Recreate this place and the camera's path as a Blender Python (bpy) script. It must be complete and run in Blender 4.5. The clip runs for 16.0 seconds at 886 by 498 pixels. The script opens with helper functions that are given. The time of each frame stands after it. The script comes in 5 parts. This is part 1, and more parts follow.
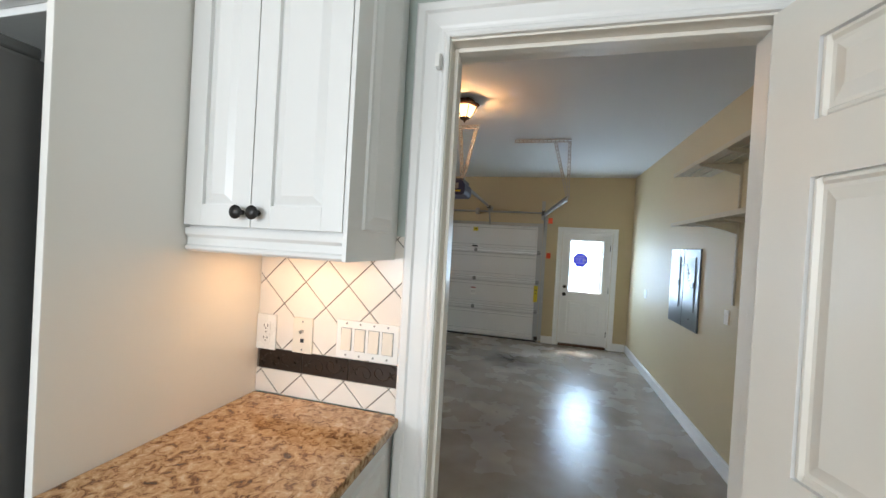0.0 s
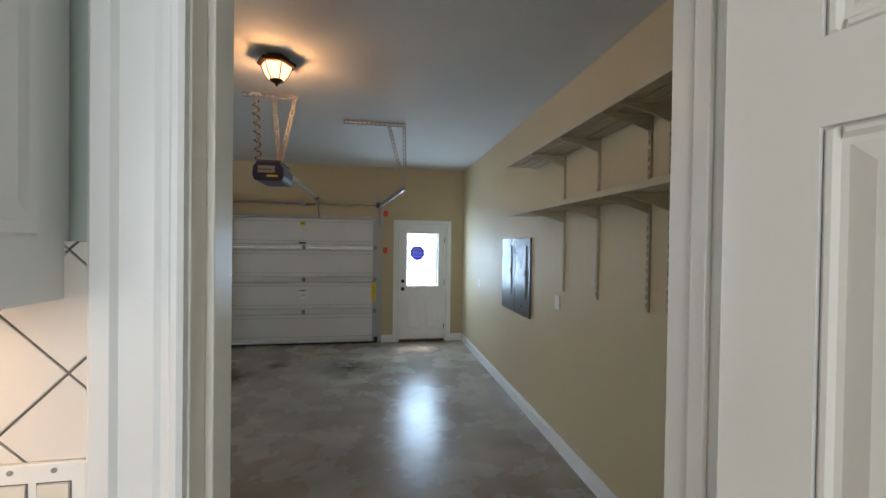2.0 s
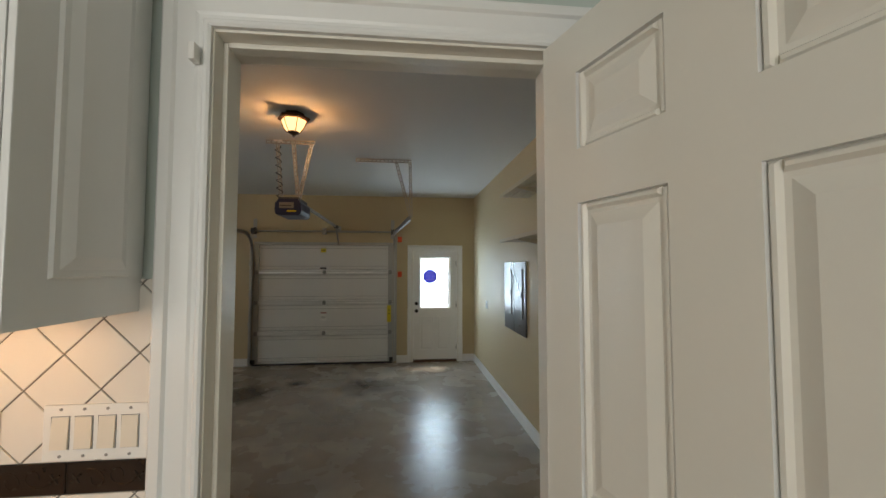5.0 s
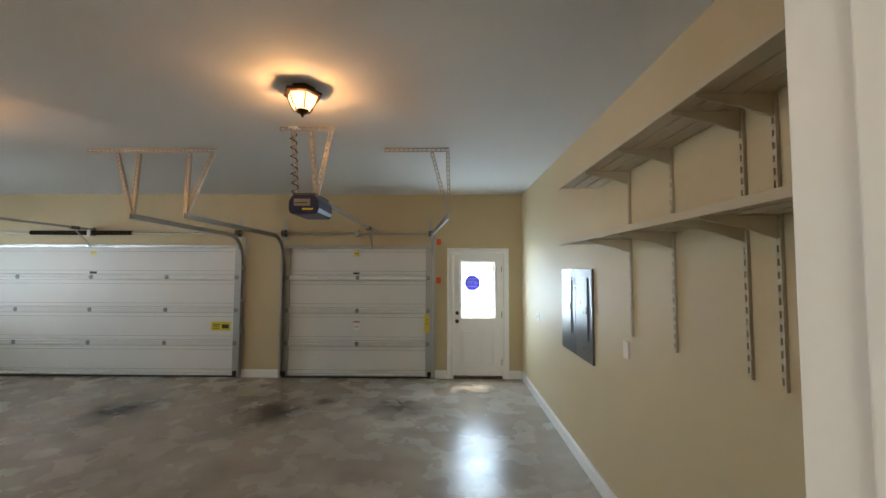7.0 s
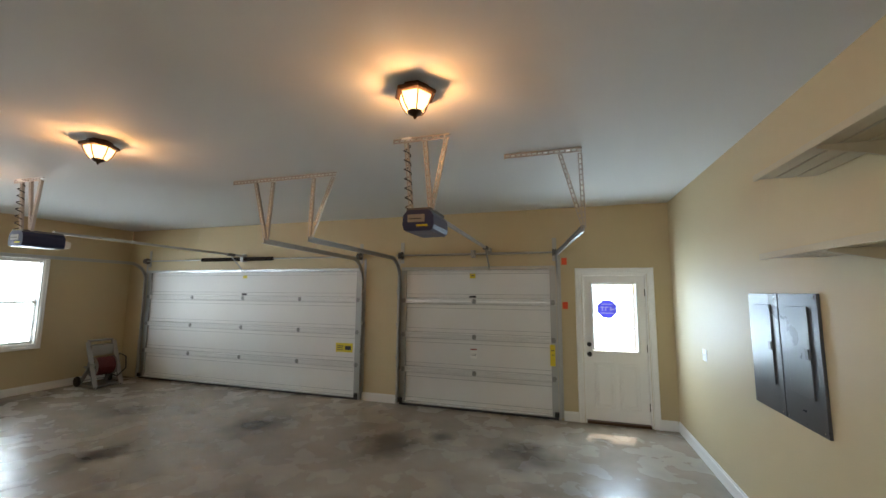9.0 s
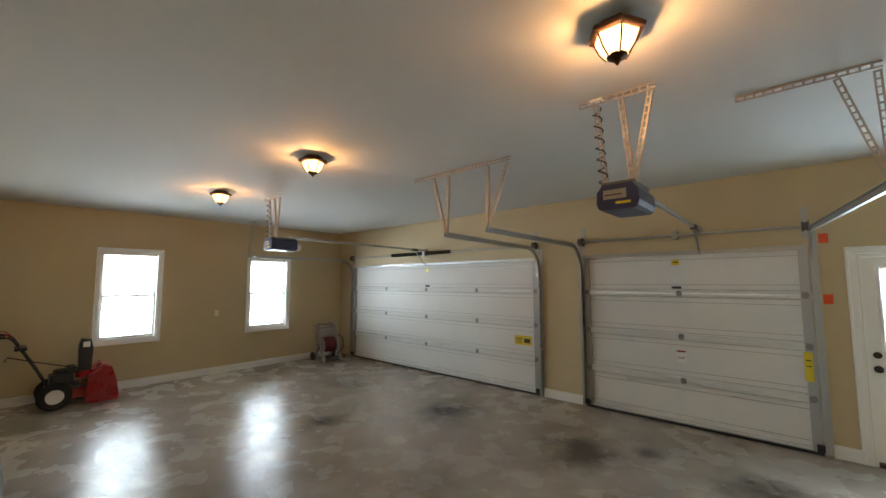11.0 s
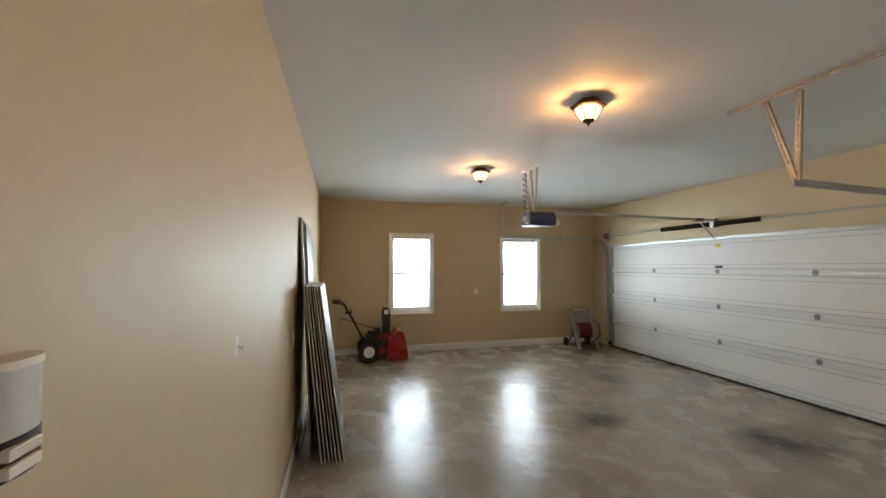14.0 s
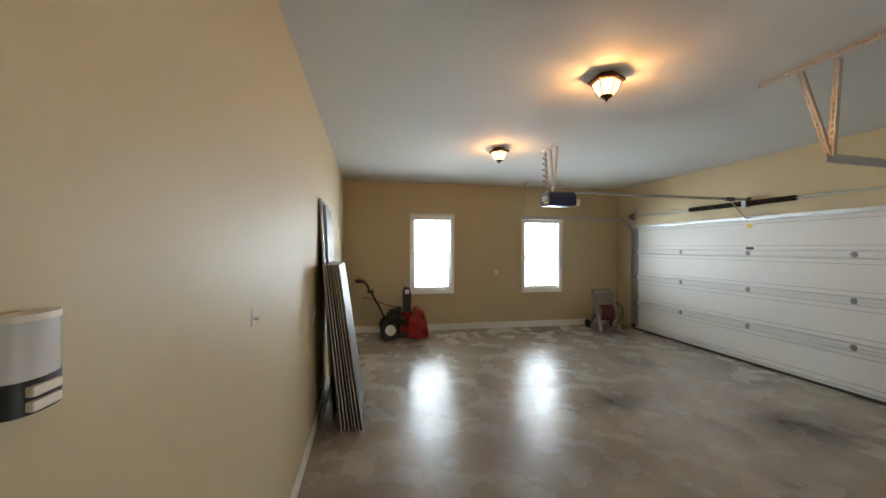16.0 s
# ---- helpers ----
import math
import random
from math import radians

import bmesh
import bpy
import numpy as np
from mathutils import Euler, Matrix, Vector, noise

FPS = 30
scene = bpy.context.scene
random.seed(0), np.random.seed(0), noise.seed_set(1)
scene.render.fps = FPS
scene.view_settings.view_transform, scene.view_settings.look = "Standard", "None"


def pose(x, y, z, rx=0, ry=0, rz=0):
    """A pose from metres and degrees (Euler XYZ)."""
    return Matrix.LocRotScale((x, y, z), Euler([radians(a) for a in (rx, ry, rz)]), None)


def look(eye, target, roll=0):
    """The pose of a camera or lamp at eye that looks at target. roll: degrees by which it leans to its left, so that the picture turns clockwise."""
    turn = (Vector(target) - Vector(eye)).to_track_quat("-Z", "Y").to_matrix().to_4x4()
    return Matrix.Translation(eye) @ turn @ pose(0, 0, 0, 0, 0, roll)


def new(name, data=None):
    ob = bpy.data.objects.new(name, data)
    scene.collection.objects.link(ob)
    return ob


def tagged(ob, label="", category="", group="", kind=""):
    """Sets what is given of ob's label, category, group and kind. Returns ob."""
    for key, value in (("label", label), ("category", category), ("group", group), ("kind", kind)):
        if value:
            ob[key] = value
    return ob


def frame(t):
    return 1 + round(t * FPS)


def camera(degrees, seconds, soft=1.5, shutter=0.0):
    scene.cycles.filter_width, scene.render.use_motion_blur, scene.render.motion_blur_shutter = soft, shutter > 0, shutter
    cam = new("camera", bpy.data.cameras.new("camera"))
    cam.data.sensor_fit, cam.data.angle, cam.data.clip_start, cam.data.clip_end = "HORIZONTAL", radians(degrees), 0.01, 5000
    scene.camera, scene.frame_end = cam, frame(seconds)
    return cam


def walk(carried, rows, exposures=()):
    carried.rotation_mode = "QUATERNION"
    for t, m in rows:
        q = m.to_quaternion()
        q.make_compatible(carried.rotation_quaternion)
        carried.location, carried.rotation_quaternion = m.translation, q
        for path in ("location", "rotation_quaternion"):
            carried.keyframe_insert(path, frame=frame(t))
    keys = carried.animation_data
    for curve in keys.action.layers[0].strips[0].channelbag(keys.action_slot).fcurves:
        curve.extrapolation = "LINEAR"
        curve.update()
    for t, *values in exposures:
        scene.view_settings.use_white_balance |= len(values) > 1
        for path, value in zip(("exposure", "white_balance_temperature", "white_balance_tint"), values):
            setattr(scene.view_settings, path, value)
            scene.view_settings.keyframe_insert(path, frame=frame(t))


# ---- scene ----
cam = camera(98.1, 16.0)
PATH = [
    (0, (-0.113, -1.227, 1.447), (-0.623, 0.707, 1.426), 3.3),
    (0.5, (-0.120, -0.955, 1.477), (-0.596, 0.988, 1.478), 2.6),
    (1, (-0.164, -0.737, 1.449), (-0.513, 1.232, 1.467), 2.1),
    (1.5, (-0.178, -0.632, 1.461), (-0.095, 1.366, 1.405), 1.5),
    (2, (-0.170, -0.683, 1.467), (0.166, 1.288, 1.446), 0.8),
    (2.5, (-0.151, -0.848, 1.493), (0.225, 1.116, 1.485), 0.6),
    (3, (-0.161, -1.024, 1.467), (0.252, 0.931, 1.536), 0.3),
    (3.5, (-0.111, -1.108, 1.478), (0.238, 0.861, 1.541), 0.2),
    (5.8, (0.088, -0.94, 1.509), (0.185, 1.054, 1.615), 0.6),
    (6, (0.098, -0.846, 1.526), (0.159, 1.152, 1.604), 0.8),
    (6.5, (0.099, -0.575, 1.533), (0.133, 1.422, 1.621), 0.7),
    (7, (0.101, -0.338, 1.544), (0.08, 1.659, 1.649), 0.2),
    (7.5, (0.064, -0.168, 1.538), (-0.027, 1.825, 1.676), 0.2),
    (8, (0.016, -0.042, 1.545), (-0.153, 1.944, 1.714), 0.5),
    (8.5, (-0.031, 0.077, 1.546), (-0.375, 2.037, 1.748), 0.4),
    (9, (-0.068, 0.165, 1.547), (-0.657, 2.064, 1.767), 0.4),
    (9.5, (-0.125, 0.245, 1.59), (-0.944, 2.057, 1.804), 0.2),
    (10, (-0.183, 0.384, 1.68), (-1.229, 2.078, 1.871), -0.2),
    (12.5, (-0.743, 0.364, 1.342), (-2.358, 1.537, 1.462), -0.2),
    (13, (-0.89, 0.487, 1.398), (-2.631, 1.467, 1.49), -0.9),
    (13.5, (-1.028, 0.429, 1.442), (-2.879, 1.179, 1.533), -1.0),
    (14, (-1.154, 0.418, 1.473), (-3.086, 0.925, 1.564), -0.0),
    (14.5, (-1.197, 0.452, 1.479), (-3.166, 0.792, 1.569), 0.4),
    (15, (-1.186, 0.498, 1.473), (-3.164, 0.784, 1.537), 0.2),
    (15.5, (-1.162, 0.525, 1.478), (-3.143, 0.801, 1.502), 0.1),
    (16, (-1.094, 0.499, 1.456), (-3.057, 0.88, 1.451), 0.2),
]
EXPOSURE = [(0, 0.25, 6300, 10), (1.0, 0.0, 6300, 10), (2.0, -0.1, 6300, 10), (3.0, -0.3, 6350, 10), (3.5, -0.45, 6350, 10),
            (5.8, -0.55, 7600, 10), (6.5, -0.2, 7400, 10), (7.0, 0.25, 7100, 10), (8.0, 0.28, 7000, 10), (9.0, 0.28, 7000, 10), (10.0, 0.2, 7050, 10), (12.5, 0.6, 7200, 10), (16.0, 0.5, 7200, 10)]
walk(cam, [(t, look(eye, target, roll)) for t, eye, target, roll in PATH], EXPOSURE)

# ---- light ----
FLOOR, CEIL, FAR, RIGHT, LEFT = -0.23, 2.785, 6.02, 1.335, -8.865
KFACE, KRIGHT, KCEIL = -0.13, 0.712, 2.62
world = bpy.data.worlds.new("sky")
scene.world = world
world.use_nodes = True
wn = world.node_tree
sky = wn.nodes.new("ShaderNodeTexSky")
sky.sky_type, sky.sun_disc = "NISHITA", False
sky.sun_elevation, sky.sun_rotation = radians(66), radians(15)
wn.links.new(sky.outputs[0], wn.nodes["Background"].inputs[0])
wn.nodes["Background"].inputs[1].default_value = 0.15


def lamp(name, kind, matrix, energy, color, size=0.1, size_y=None):
    d = bpy.data.lights.new(name, kind)
    d.energy, d.color = energy, color
    if kind == "AREA":
        d.shape, d.size, d.size_y = "RECTANGLE", size, size_y or size
    elif kind == "SUN":
        d.angle = size
    else:
        d.shadow_soft_size = size
    o = new(name, d)
    o.matrix_world = matrix
    return o


sun_to = Vector((0.26 * math.cos(radians(66)), 0.966 * math.cos(radians(66)), math.sin(radians(66))))
lamp("sun", "SUN", look(sun_to * 30, (0, 0, 0)), 4.0, (1.0, 0.95, 0.86), radians(0.53))
# daylight in the window openings
DAY = (0.68, 0.85, 1.0)
lamp("window_light", "AREA", look((LEFT - 0.16, 1.781, 1.33), (0, 1.781, 0.9)), 74, DAY, 0.75, 1.45)
lamp("window_light", "AREA", look((LEFT - 0.16, 4.19, 1.33), (0, 4.19, 0.9)), 74, DAY, 0.75, 1.45)
lamp("window_light", "AREA", look((0.61, FAR + 0.14, 1.2), (0.61, 0, 0.6)), 34, (0.55, 0.77, 1.0), 0.5, 0.9)
# this back-wall window is unseen, added to let light into the kitchen
lamp("kitchen_window_light", "AREA", look((-1.2, -4.05, 1.55), (-0.9, 0, 1.3)), 80, (0.93, 0.97, 1.0), 2.2, 1.4)


# ---- materials ----
def mat(name, color, rough=0.6, metal=0.0, vary=0.06, scale=3.0, fine=60.0, bump=0.05, dist=0.002, spec=0.5, coat=0.0, per=0.0):
    """Painted or solid surface: large soft variation, fine grain, bump; per: variation from piece to piece."""
    m = bpy.data.materials.new(name)
    m.use_nodes = True
    n, l = m.node_tree.nodes, m.node_tree.links
    b = n["Principled BSDF"]
    b.inputs["Metallic"].default_value = metal
    b.inputs["Specular IOR Level"].default_value = spec
    b.inputs["Coat Weight"].default_value = coat
    tc = n.new("ShaderNodeTexCoord")
    big = n.new("ShaderNodeTexNoise")
    big.inputs["Scale"].default_value, big.inputs["Detail"].default_value = scale, 5
    small = n.new("ShaderNodeTexNoise")
    small.inputs["Scale"].default_value, small.inputs["Detail"].default_value = fine, 3
    geo = n.new("ShaderNodeNewGeometry")
    for t in (big, small):
        l.new(geo.outputs["Position"], t.inputs["Vector"])
    ramp = n.new("ShaderNodeMix")
    ramp.data_type = "RGBA"
    ramp.inputs[6].default_value = [c * (1 - vary) for c in color] + [1]
    ramp.inputs[7].default_value = [min(1, c * (1 + vary)) for c in color] + [1]
    add = n.new("ShaderNodeMath")
    add.operation = "MULTIPLY_ADD"
    add.inputs[1].default_value, add.inputs[2].default_value = 0.35, 0.0
    l.new(small.outputs[0], add.inputs[0])
    mul = n.new("ShaderNodeMath")
    mul.operation = "MULTIPLY_ADD"
    mul.inputs[1].default_value = 0.65
    l.new(big.outputs[0], mul.inputs[0])
    l.new(add.outputs[0], mul.inputs[2])
    last = mul.outputs[0]
    if per:
        info = n.new("ShaderNodeObjectInfo")
        pm = n.new("ShaderNodeMath")
        pm.operation = "MULTIPLY_ADD"
        pm.inputs[1].default_value = per
        l.new(info.outputs["Random"], pm.inputs[0])
        l.new(last, pm.inputs[2])
        last = pm.outputs[0]
    l.new(last, ramp.inputs[0])
    l.new(ramp.outputs[2], b.inputs["Base Color"])
    rr = n.new("ShaderNodeMapRange")
    rr.inputs[3].default_value, rr.inputs[4].default_value = max(0.02, rough - 0.08), min(1, rough + 0.08)
    l.new(big.outputs[0], rr.inputs[0])
    l.new(rr.outputs[0], b.inputs["Roughness"])
    if bump:
        bp = n.new("ShaderNodeBump")
        bp.inputs["Strength"].default_value, bp.inputs["Distance"].default_value = bump, dist
        l.new(small.outputs[0], bp.inputs["Height"])
        l.new(bp.outputs[0], b.inputs["Normal"])
    return m


def glow(name, color, strength):
    m = bpy.data.materials.new(name)
    m.use_nodes = True
    b = m.node_tree.nodes["Principled BSDF"]
    b.inputs["Base Color"].default_value = (*color, 1)
    b.inputs["Emission Color"].default_value = (*color, 1)
    b.inputs["Emission Strength"].default_value = strength
    return m


def glass_mat(name, tint=(1, 1, 1), rough=0.0):
    m = bpy.data.materials.new(name)
    m.use_nodes = True
    b = m.node_tree.nodes["Principled BSDF"]
    b.inputs["Base Color"].default_value = (*tint, 1)
    b.inputs["Roughness"].default_value = rough
    b.inputs["Transmission Weight"].default_value = 1
    b.inputs["IOR"].default_value = 1.45
    return m


def concrete():
    """Sealed garage slab: mottled grey-brown, dark oil stains, worn patches, uneven gloss."""
    m = bpy.data.materials.new("sealed_concrete")
    m.use_nodes = True
    n, l = m.node_tree.nodes, m.node_tree.links
    b = n["Principled BSDF"]
    geo = n.new("ShaderNodeNewGeometry")

    def noise_(scale, detail, rough=0.55, warp=0.0):
        t = n.new("ShaderNodeTexNoise")
        t.inputs["Scale"].default_value, t.inputs["Detail"].default_value = scale, detail
        t.inputs["Roughness"].default_value, t.inputs["Distortion"].default_value = rough, warp
        l.new(geo.outputs["Position"], t.inputs["Vector"])
        return t.outputs[0]

    def rgb(c):
        x = n.new("ShaderNodeRGB")
        x.outputs[0].default_value = (*c, 1)
        return x.outputs[0]

    def mix(f, a, c, mode="MIX"):
        x = n.new("ShaderNodeMix")
        x.data_type, x.blend_type = "RGBA", mode
        if isinstance(f, float):
            x.inputs[0].default_value = f
        else:
            l.new(f, x.inputs[0])
        l.new(a, x.inputs[6])
        l.new(c, x.inputs[7])
        return x.outputs[2]

    def span(src, lo, hi, a=0.0, c=1.0):
        r = n.new("ShaderNodeMapRange")
        for k, v in ((1, lo), (2, hi), (3, a), (4, c)):
            r.inputs[k].default_value = v
        l.new(src, r.inputs[0])
        return r.outputs[0]

    col = mix(span(noise_(0.9, 3), 0.25, 0.75), rgb((0.35, 0.305, 0.25)), rgb((0.52, 0.455, 0.38)))
    col = mix(span(noise_(1.7, 3, 0.5), 0.30, 0.80, 0.0, 0.70), col, rgb((0.135, 0.112, 0.093)))
    col = mix(span(noise_(5.0, 6, 0.5), 0.36, 0.80, 0.0, 0.34), col, rgb((0.15, 0.125, 0.105)))
    col = mix(span(noise_(4.5, 6, 0.6), 0.50, 0.75, 0.0, 0.10), col, rgb((0.52, 0.465, 0.40)))
    # tyre and oil stains where cars stood
    wob = noise_(3.2, 3, 0.55)
    b.inputs["Specular IOR Level"].default_value = 0.3
    for x, y, r in STAINS:
        v = n.new("ShaderNodeVectorMath")
        v.operation = "DISTANCE"
        v.inputs[1].default_value = (x, y, FLOOR)
        l.new(geo.outputs["Position"], v.inputs[0])
        w = n.new("ShaderNodeMath")
        w.operation = "MULTIPLY_ADD"
        w.inputs[1].default_value = r * 2.2
        l.new(wob, w.inputs[0])
        l.new(v.outputs["Value"], w.inputs[2])
        col = mix(span(w.outputs[0], r * 1.35, r * 2.5, 0.88, 0.0), col, rgb((0.04, 0.032, 0.027)))
    l.new(col, b.inputs["Base Color"])
    gloss = span(noise_(3.0, 4, 0.5), 0.34, 0.68, 0.21, 0.32)
    l.new(gloss, b.inputs["Roughness"])
    bp = n.new("ShaderNodeBump")
    bp.inputs["Strength"].default_value, bp.inputs["Distance"].default_value = 0.10, 0.004
    l.new(noise_(9.0, 4, 0.6), bp.inputs["Height"])
    l.new(bp.outputs[0], b.inputs["Normal"])
    return m


def sticker_film(name, tint, through_part):
    """Thick printed vinyl that lets a little of the daylight behind it through."""
    m = bpy.data.materials.new(name)
    m.use_nodes = True
    n, l = m.node_tree.nodes, m.node_tree.links
    b = n["Principled BSDF"]
    b.inputs["Base Color"].default_value = (*tint, 1)
    b.inputs["Roughness"].default_value = 0.4
    t = n.new("ShaderNodeBsdfTranslucent")
    t.inputs[0].default_value = (*tint, 1)
    x = n.new("ShaderNodeMixShader")
    x.inputs[0].default_value = through_part
    l.new(b.outputs[0], x.inputs[1])
    l.new(t.outputs[0], x.inputs[2])
    l.new(x.outputs[0], n["Material Output"].inputs[0])
    return m


def granite():
    """Polished granite: gold ground, brown and black flecks, pale crystals."""
    m = bpy.data.materials.new("gold_granite")
    m.use_nodes = True
    n, l = m.node_tree.nodes, m.node_tree.links
    b = n["Principled BSDF"]
    geo = n.new("ShaderNodeNewGeometry")
    t = n.new("ShaderNodeTexNoise")
    t.inputs["Scale"].default_value, t.inputs["Detail"].default_value, t.inputs["Roughness"].default_value = 42, 5, 0.7
    t.inputs["Distortion"].default_value = 0.8
    l.new(geo.outputs["Position"], t.inputs["Vector"])
    r = n.new("ShaderNodeValToRGB")
    e = r.color_ramp.elements
    e[0].position, e[0].color = 0.32, (0.05, 0.025, 0.015, 1)
    e[1].position, e[1].color = 0.70, (0.72, 0.58, 0.42, 1)
    for p, c in ((0.41, (0.22, 0.11, 0.05, 1)), (0.48, (0.45, 0.27, 0.13, 1)), (0.58, (0.58, 0.40, 0.23, 1))):
        x = e.new(p)
        x.color = c
    l.new(t.outputs[0], r.inputs[0])
    l.new(r.outputs[0], b.inputs["Base Color"])
    b.inputs["Roughness"].default_value = 0.12
    return m


STAINS = ((-2.07, 4.5, 0.36), (-0.51, 4.68, 0.32), (-4.0, 4.55, 0.33), (-1.54, 4.87, 0.14), (-4.91, 3.17, 0.25), (-6.2, 4.4, 0.25))
M_CONC = concrete()
M_GRAN = granite()
M_BEIGE = mat("beige_wall_paint", (0.53, 0.435, 0.27), 0.58, spec=0.36, vary=0.04, scale=1.2, fine=220, bump=0.12, dist=0.0015)
M_GREEN = mat("sage_green_wall_paint", (0.50, 0.56, 0.53), 0.55, vary=0.03, scale=1.5, fine=220, bump=0.1, dist=0.0015)
M_CEIL = mat("ceiling_paint", (0.66, 0.655, 0.63), 0.8, vary=0.03, scale=0.8, fine=160, bump=0.15, dist=0.002)
M_WHITE = mat("white_gloss_paint", (0.80, 0.80, 0.785), 0.32, vary=0.025, scale=2, fine=90, bump=0.05, dist=0.001)
M_CABW = mat("white_cabinet_paint", (0.78, 0.78, 0.765), 0.3, vary=0.02, scale=2, fine=90, bump=0.04, dist=0.001)
M_PANEL = mat("cream_panel_paint", (0.82, 0.80, 0.755), 0.4, vary=0.02, scale=2, fine=60, bump=0.06, dist=0.001)
M_JAMB = mat("cream_trim_paint", (0.78, 0.745, 0.67), 0.35, vary=0.03, scale=3, fine=90, bump=0.05, dist=0.001)
M_GDOOR = mat("white_steel_door_skin", (0.74, 0.735, 0.715), 0.48, spec=0.35, vary=0.035, scale=2.2, fine=130, bump=0.12, dist=0.001)
# door white slightly greyed: shading on the sloped rail lips put into the colour
M_GRAIL = mat("shaded_rail_paint", (0.68, 0.68, 0.665), 0.5, 0.0, vary=0.05, scale=6, fine=120, bump=0.08, dist=0.001)
M_GALV = mat("galvanised_steel", (0.42, 0.425, 0.42), 0.45, 0.8, vary=0.12, scale=14, fine=120, bump=0.06, dist=0.001)
M_HINGE = mat("dull_steel_hinge", (0.25, 0.25, 0.245), 0.45, 0.7, vary=0.15, scale=15, fine=90, bump=0.05)
M_RAW = mat("punched_steel_angle", (0.47, 0.42, 0.37), 0.42, 0.8, vary=0.15, scale=12, fine=90, bump=0.08, dist=0.001)
M_BLACK = mat("black_metal", (0.015, 0.014, 0.013), 0.38, 0.3, vary=0.2, scale=10, fine=100, bump=0.03)
M_BPLAS = mat("black_plastic", (0.02, 0.02, 0.021), 0.45, vary=0.2, scale=8, fine=150, bump=0.05)
M_BRONZE = mat("dark_bronze", (0.09, 0.045, 0.022), 0.4, 0.8, vary=0.3, scale=20, fine=100, bump=0.05)
M_GRAYP = mat("grey_panel_enamel", (0.06, 0.065, 0.072), 0.3, 0.0, vary=0.06, scale=4, fine=150, bump=0.06, dist=0.001)
M_SHELF = mat("painted_shelf", (0.48, 0.42, 0.30), 0.5, vary=0.06, scale=4, fine=60, bump=0.1, dist=0.001)
M_TILE = mat("cream_glazed_tile", (0.79, 0.745, 0.685), 0.16, vary=0.03, scale=9, fine=40, bump=0.03, dist=0.001, per=0.3)
M_BAND = mat("bronze_relief_tile", (0.035, 0.024, 0.018), 0.3, 0.5, vary=0.3, scale=25, fine=80, bump=0.1)
M_GROUT = mat("dark_grout", (0.17, 0.15, 0.13), 0.9, vary=0.2, scale=30, fine=200, bump=0.2)
M_PLATE = mat("white_wall_plate", (0.83, 0.82, 0.79), 0.28, vary=0.015, bump=0.0)
M_ALMOND = mat("almond_plate", (0.76, 0.70, 0.60), 0.3, vary=0.015, bump=0.0)
M_BLUE = mat("navy_plastic", (0.018, 0.026, 0.085), 0.38, vary=0.15, scale=8, fine=120, bump=0.05)
M_RED = mat("red_enamel", (0.31, 0.011, 0.011), 0.28, vary=0.12, scale=6, fine=80, bump=0.04)
M_ORANGE = mat("orange_red_tag", (0.75, 0.08, 0.02), 0.5, vary=0.05, bump=0)
M_YELLOW = mat("yellow_sticker", (0.72, 0.58, 0.03), 0.45, vary=0.05, bump=0)
M_INK = mat("dark_ink", (0.03, 0.03, 0.035), 0.5, vary=0.1, bump=0)
M_RUBBER = mat("black_rubber", (0.018, 0.018, 0.018), 0.8, vary=0.25, scale=12, fine=90, bump=0.2)
M_GREYPL = mat("light_grey_plastic", (0.27, 0.265, 0.255), 0.45, vary=0.06, bump=0.04)
M_DGREY = mat("dark_grey_plastic", (0.10, 0.10, 0.10), 0.5, vary=0.15, bump=0.05)
M_STEEL = mat("brushed_nickel", (0.62, 0.60, 0.57), 0.25, 1.0, vary=0.05, bump=0.02)
M_GLASS = glass_mat("window_glass")
M_SLAT = mat("white_blind_slat", (0.80, 0.80, 0.78), 0.5, vary=0.02, bump=0.02)
M_OUTG = mat("pale_driveway", (0.46, 0.45, 0.42), 0.85, vary=0.12, scale=0.6, fine=30, bump=0.2)
M_WOODF = mat("oak_floor", (0.30, 0.17, 0.08), 0.35, vary=0.15, scale=5, fine=50, bump=0.05)


# ---- building blocks ----
def box(bm, x0, x1, y0, y1, z0, z1, bev=0.0):
    r = bmesh.ops.create_cube(bm, size=1.0, matrix=Matrix.Translation(((x0 + x1) / 2, (y0 + y1) / 2, (z0 + z1) / 2))
                              @ Matrix.Diagonal((x1 - x0, y1 - y0, z1 - z0, 1)))
    if bev:
        es = list({e for v in r["verts"] for e in v.link_edges})
        bmesh.ops.bevel(bm, geom=es, offset=bev, segments=2, affect="EDGES", profile=0.6)
    return bm


def cyl(bm, a, b, r, seg=16, r2=None, caps=True):
    """A rod from a to b."""
    a, b = Vector(a), Vector(b)
    d = b - a
    m = Matrix.Translation((a + b) / 2) @ d.to_track_quat("Z", "Y").to_matrix().to_4x4()
    bmesh.ops.create_cone(bm, cap_ends=caps, segments=seg, radius1=r, radius2=r if r2 is None else r2, depth=d.length, matrix=m)
    return bm


def bar(bm, a, b, w, h, up=(0, 0, 1)):
    """A square bar from a to b, w wide and h high."""
    a, b = Vector(a), Vector(b)
    d = (b - a).normalized()
    s = d.cross(Vector(up))
    s = s.normalized() if s.length > 1e-4 else Vector((1, 0, 0))
    u = s.cross(d)
    vs = [bm.verts.new(p + s * i * w / 2 + u * j * h / 2) for p in (a, b) for i, j in ((-1, -1), (1, -1), (1, 1), (-1, 1))]
    for f in ((0, 1, 2, 3), (7, 6, 5, 4), (0, 4, 5, 1), (1, 5, 6, 2), (2, 6, 7, 3), (3, 7, 4, 0)):
        bm.faces.new([vs[i] for i in f])
    return bm


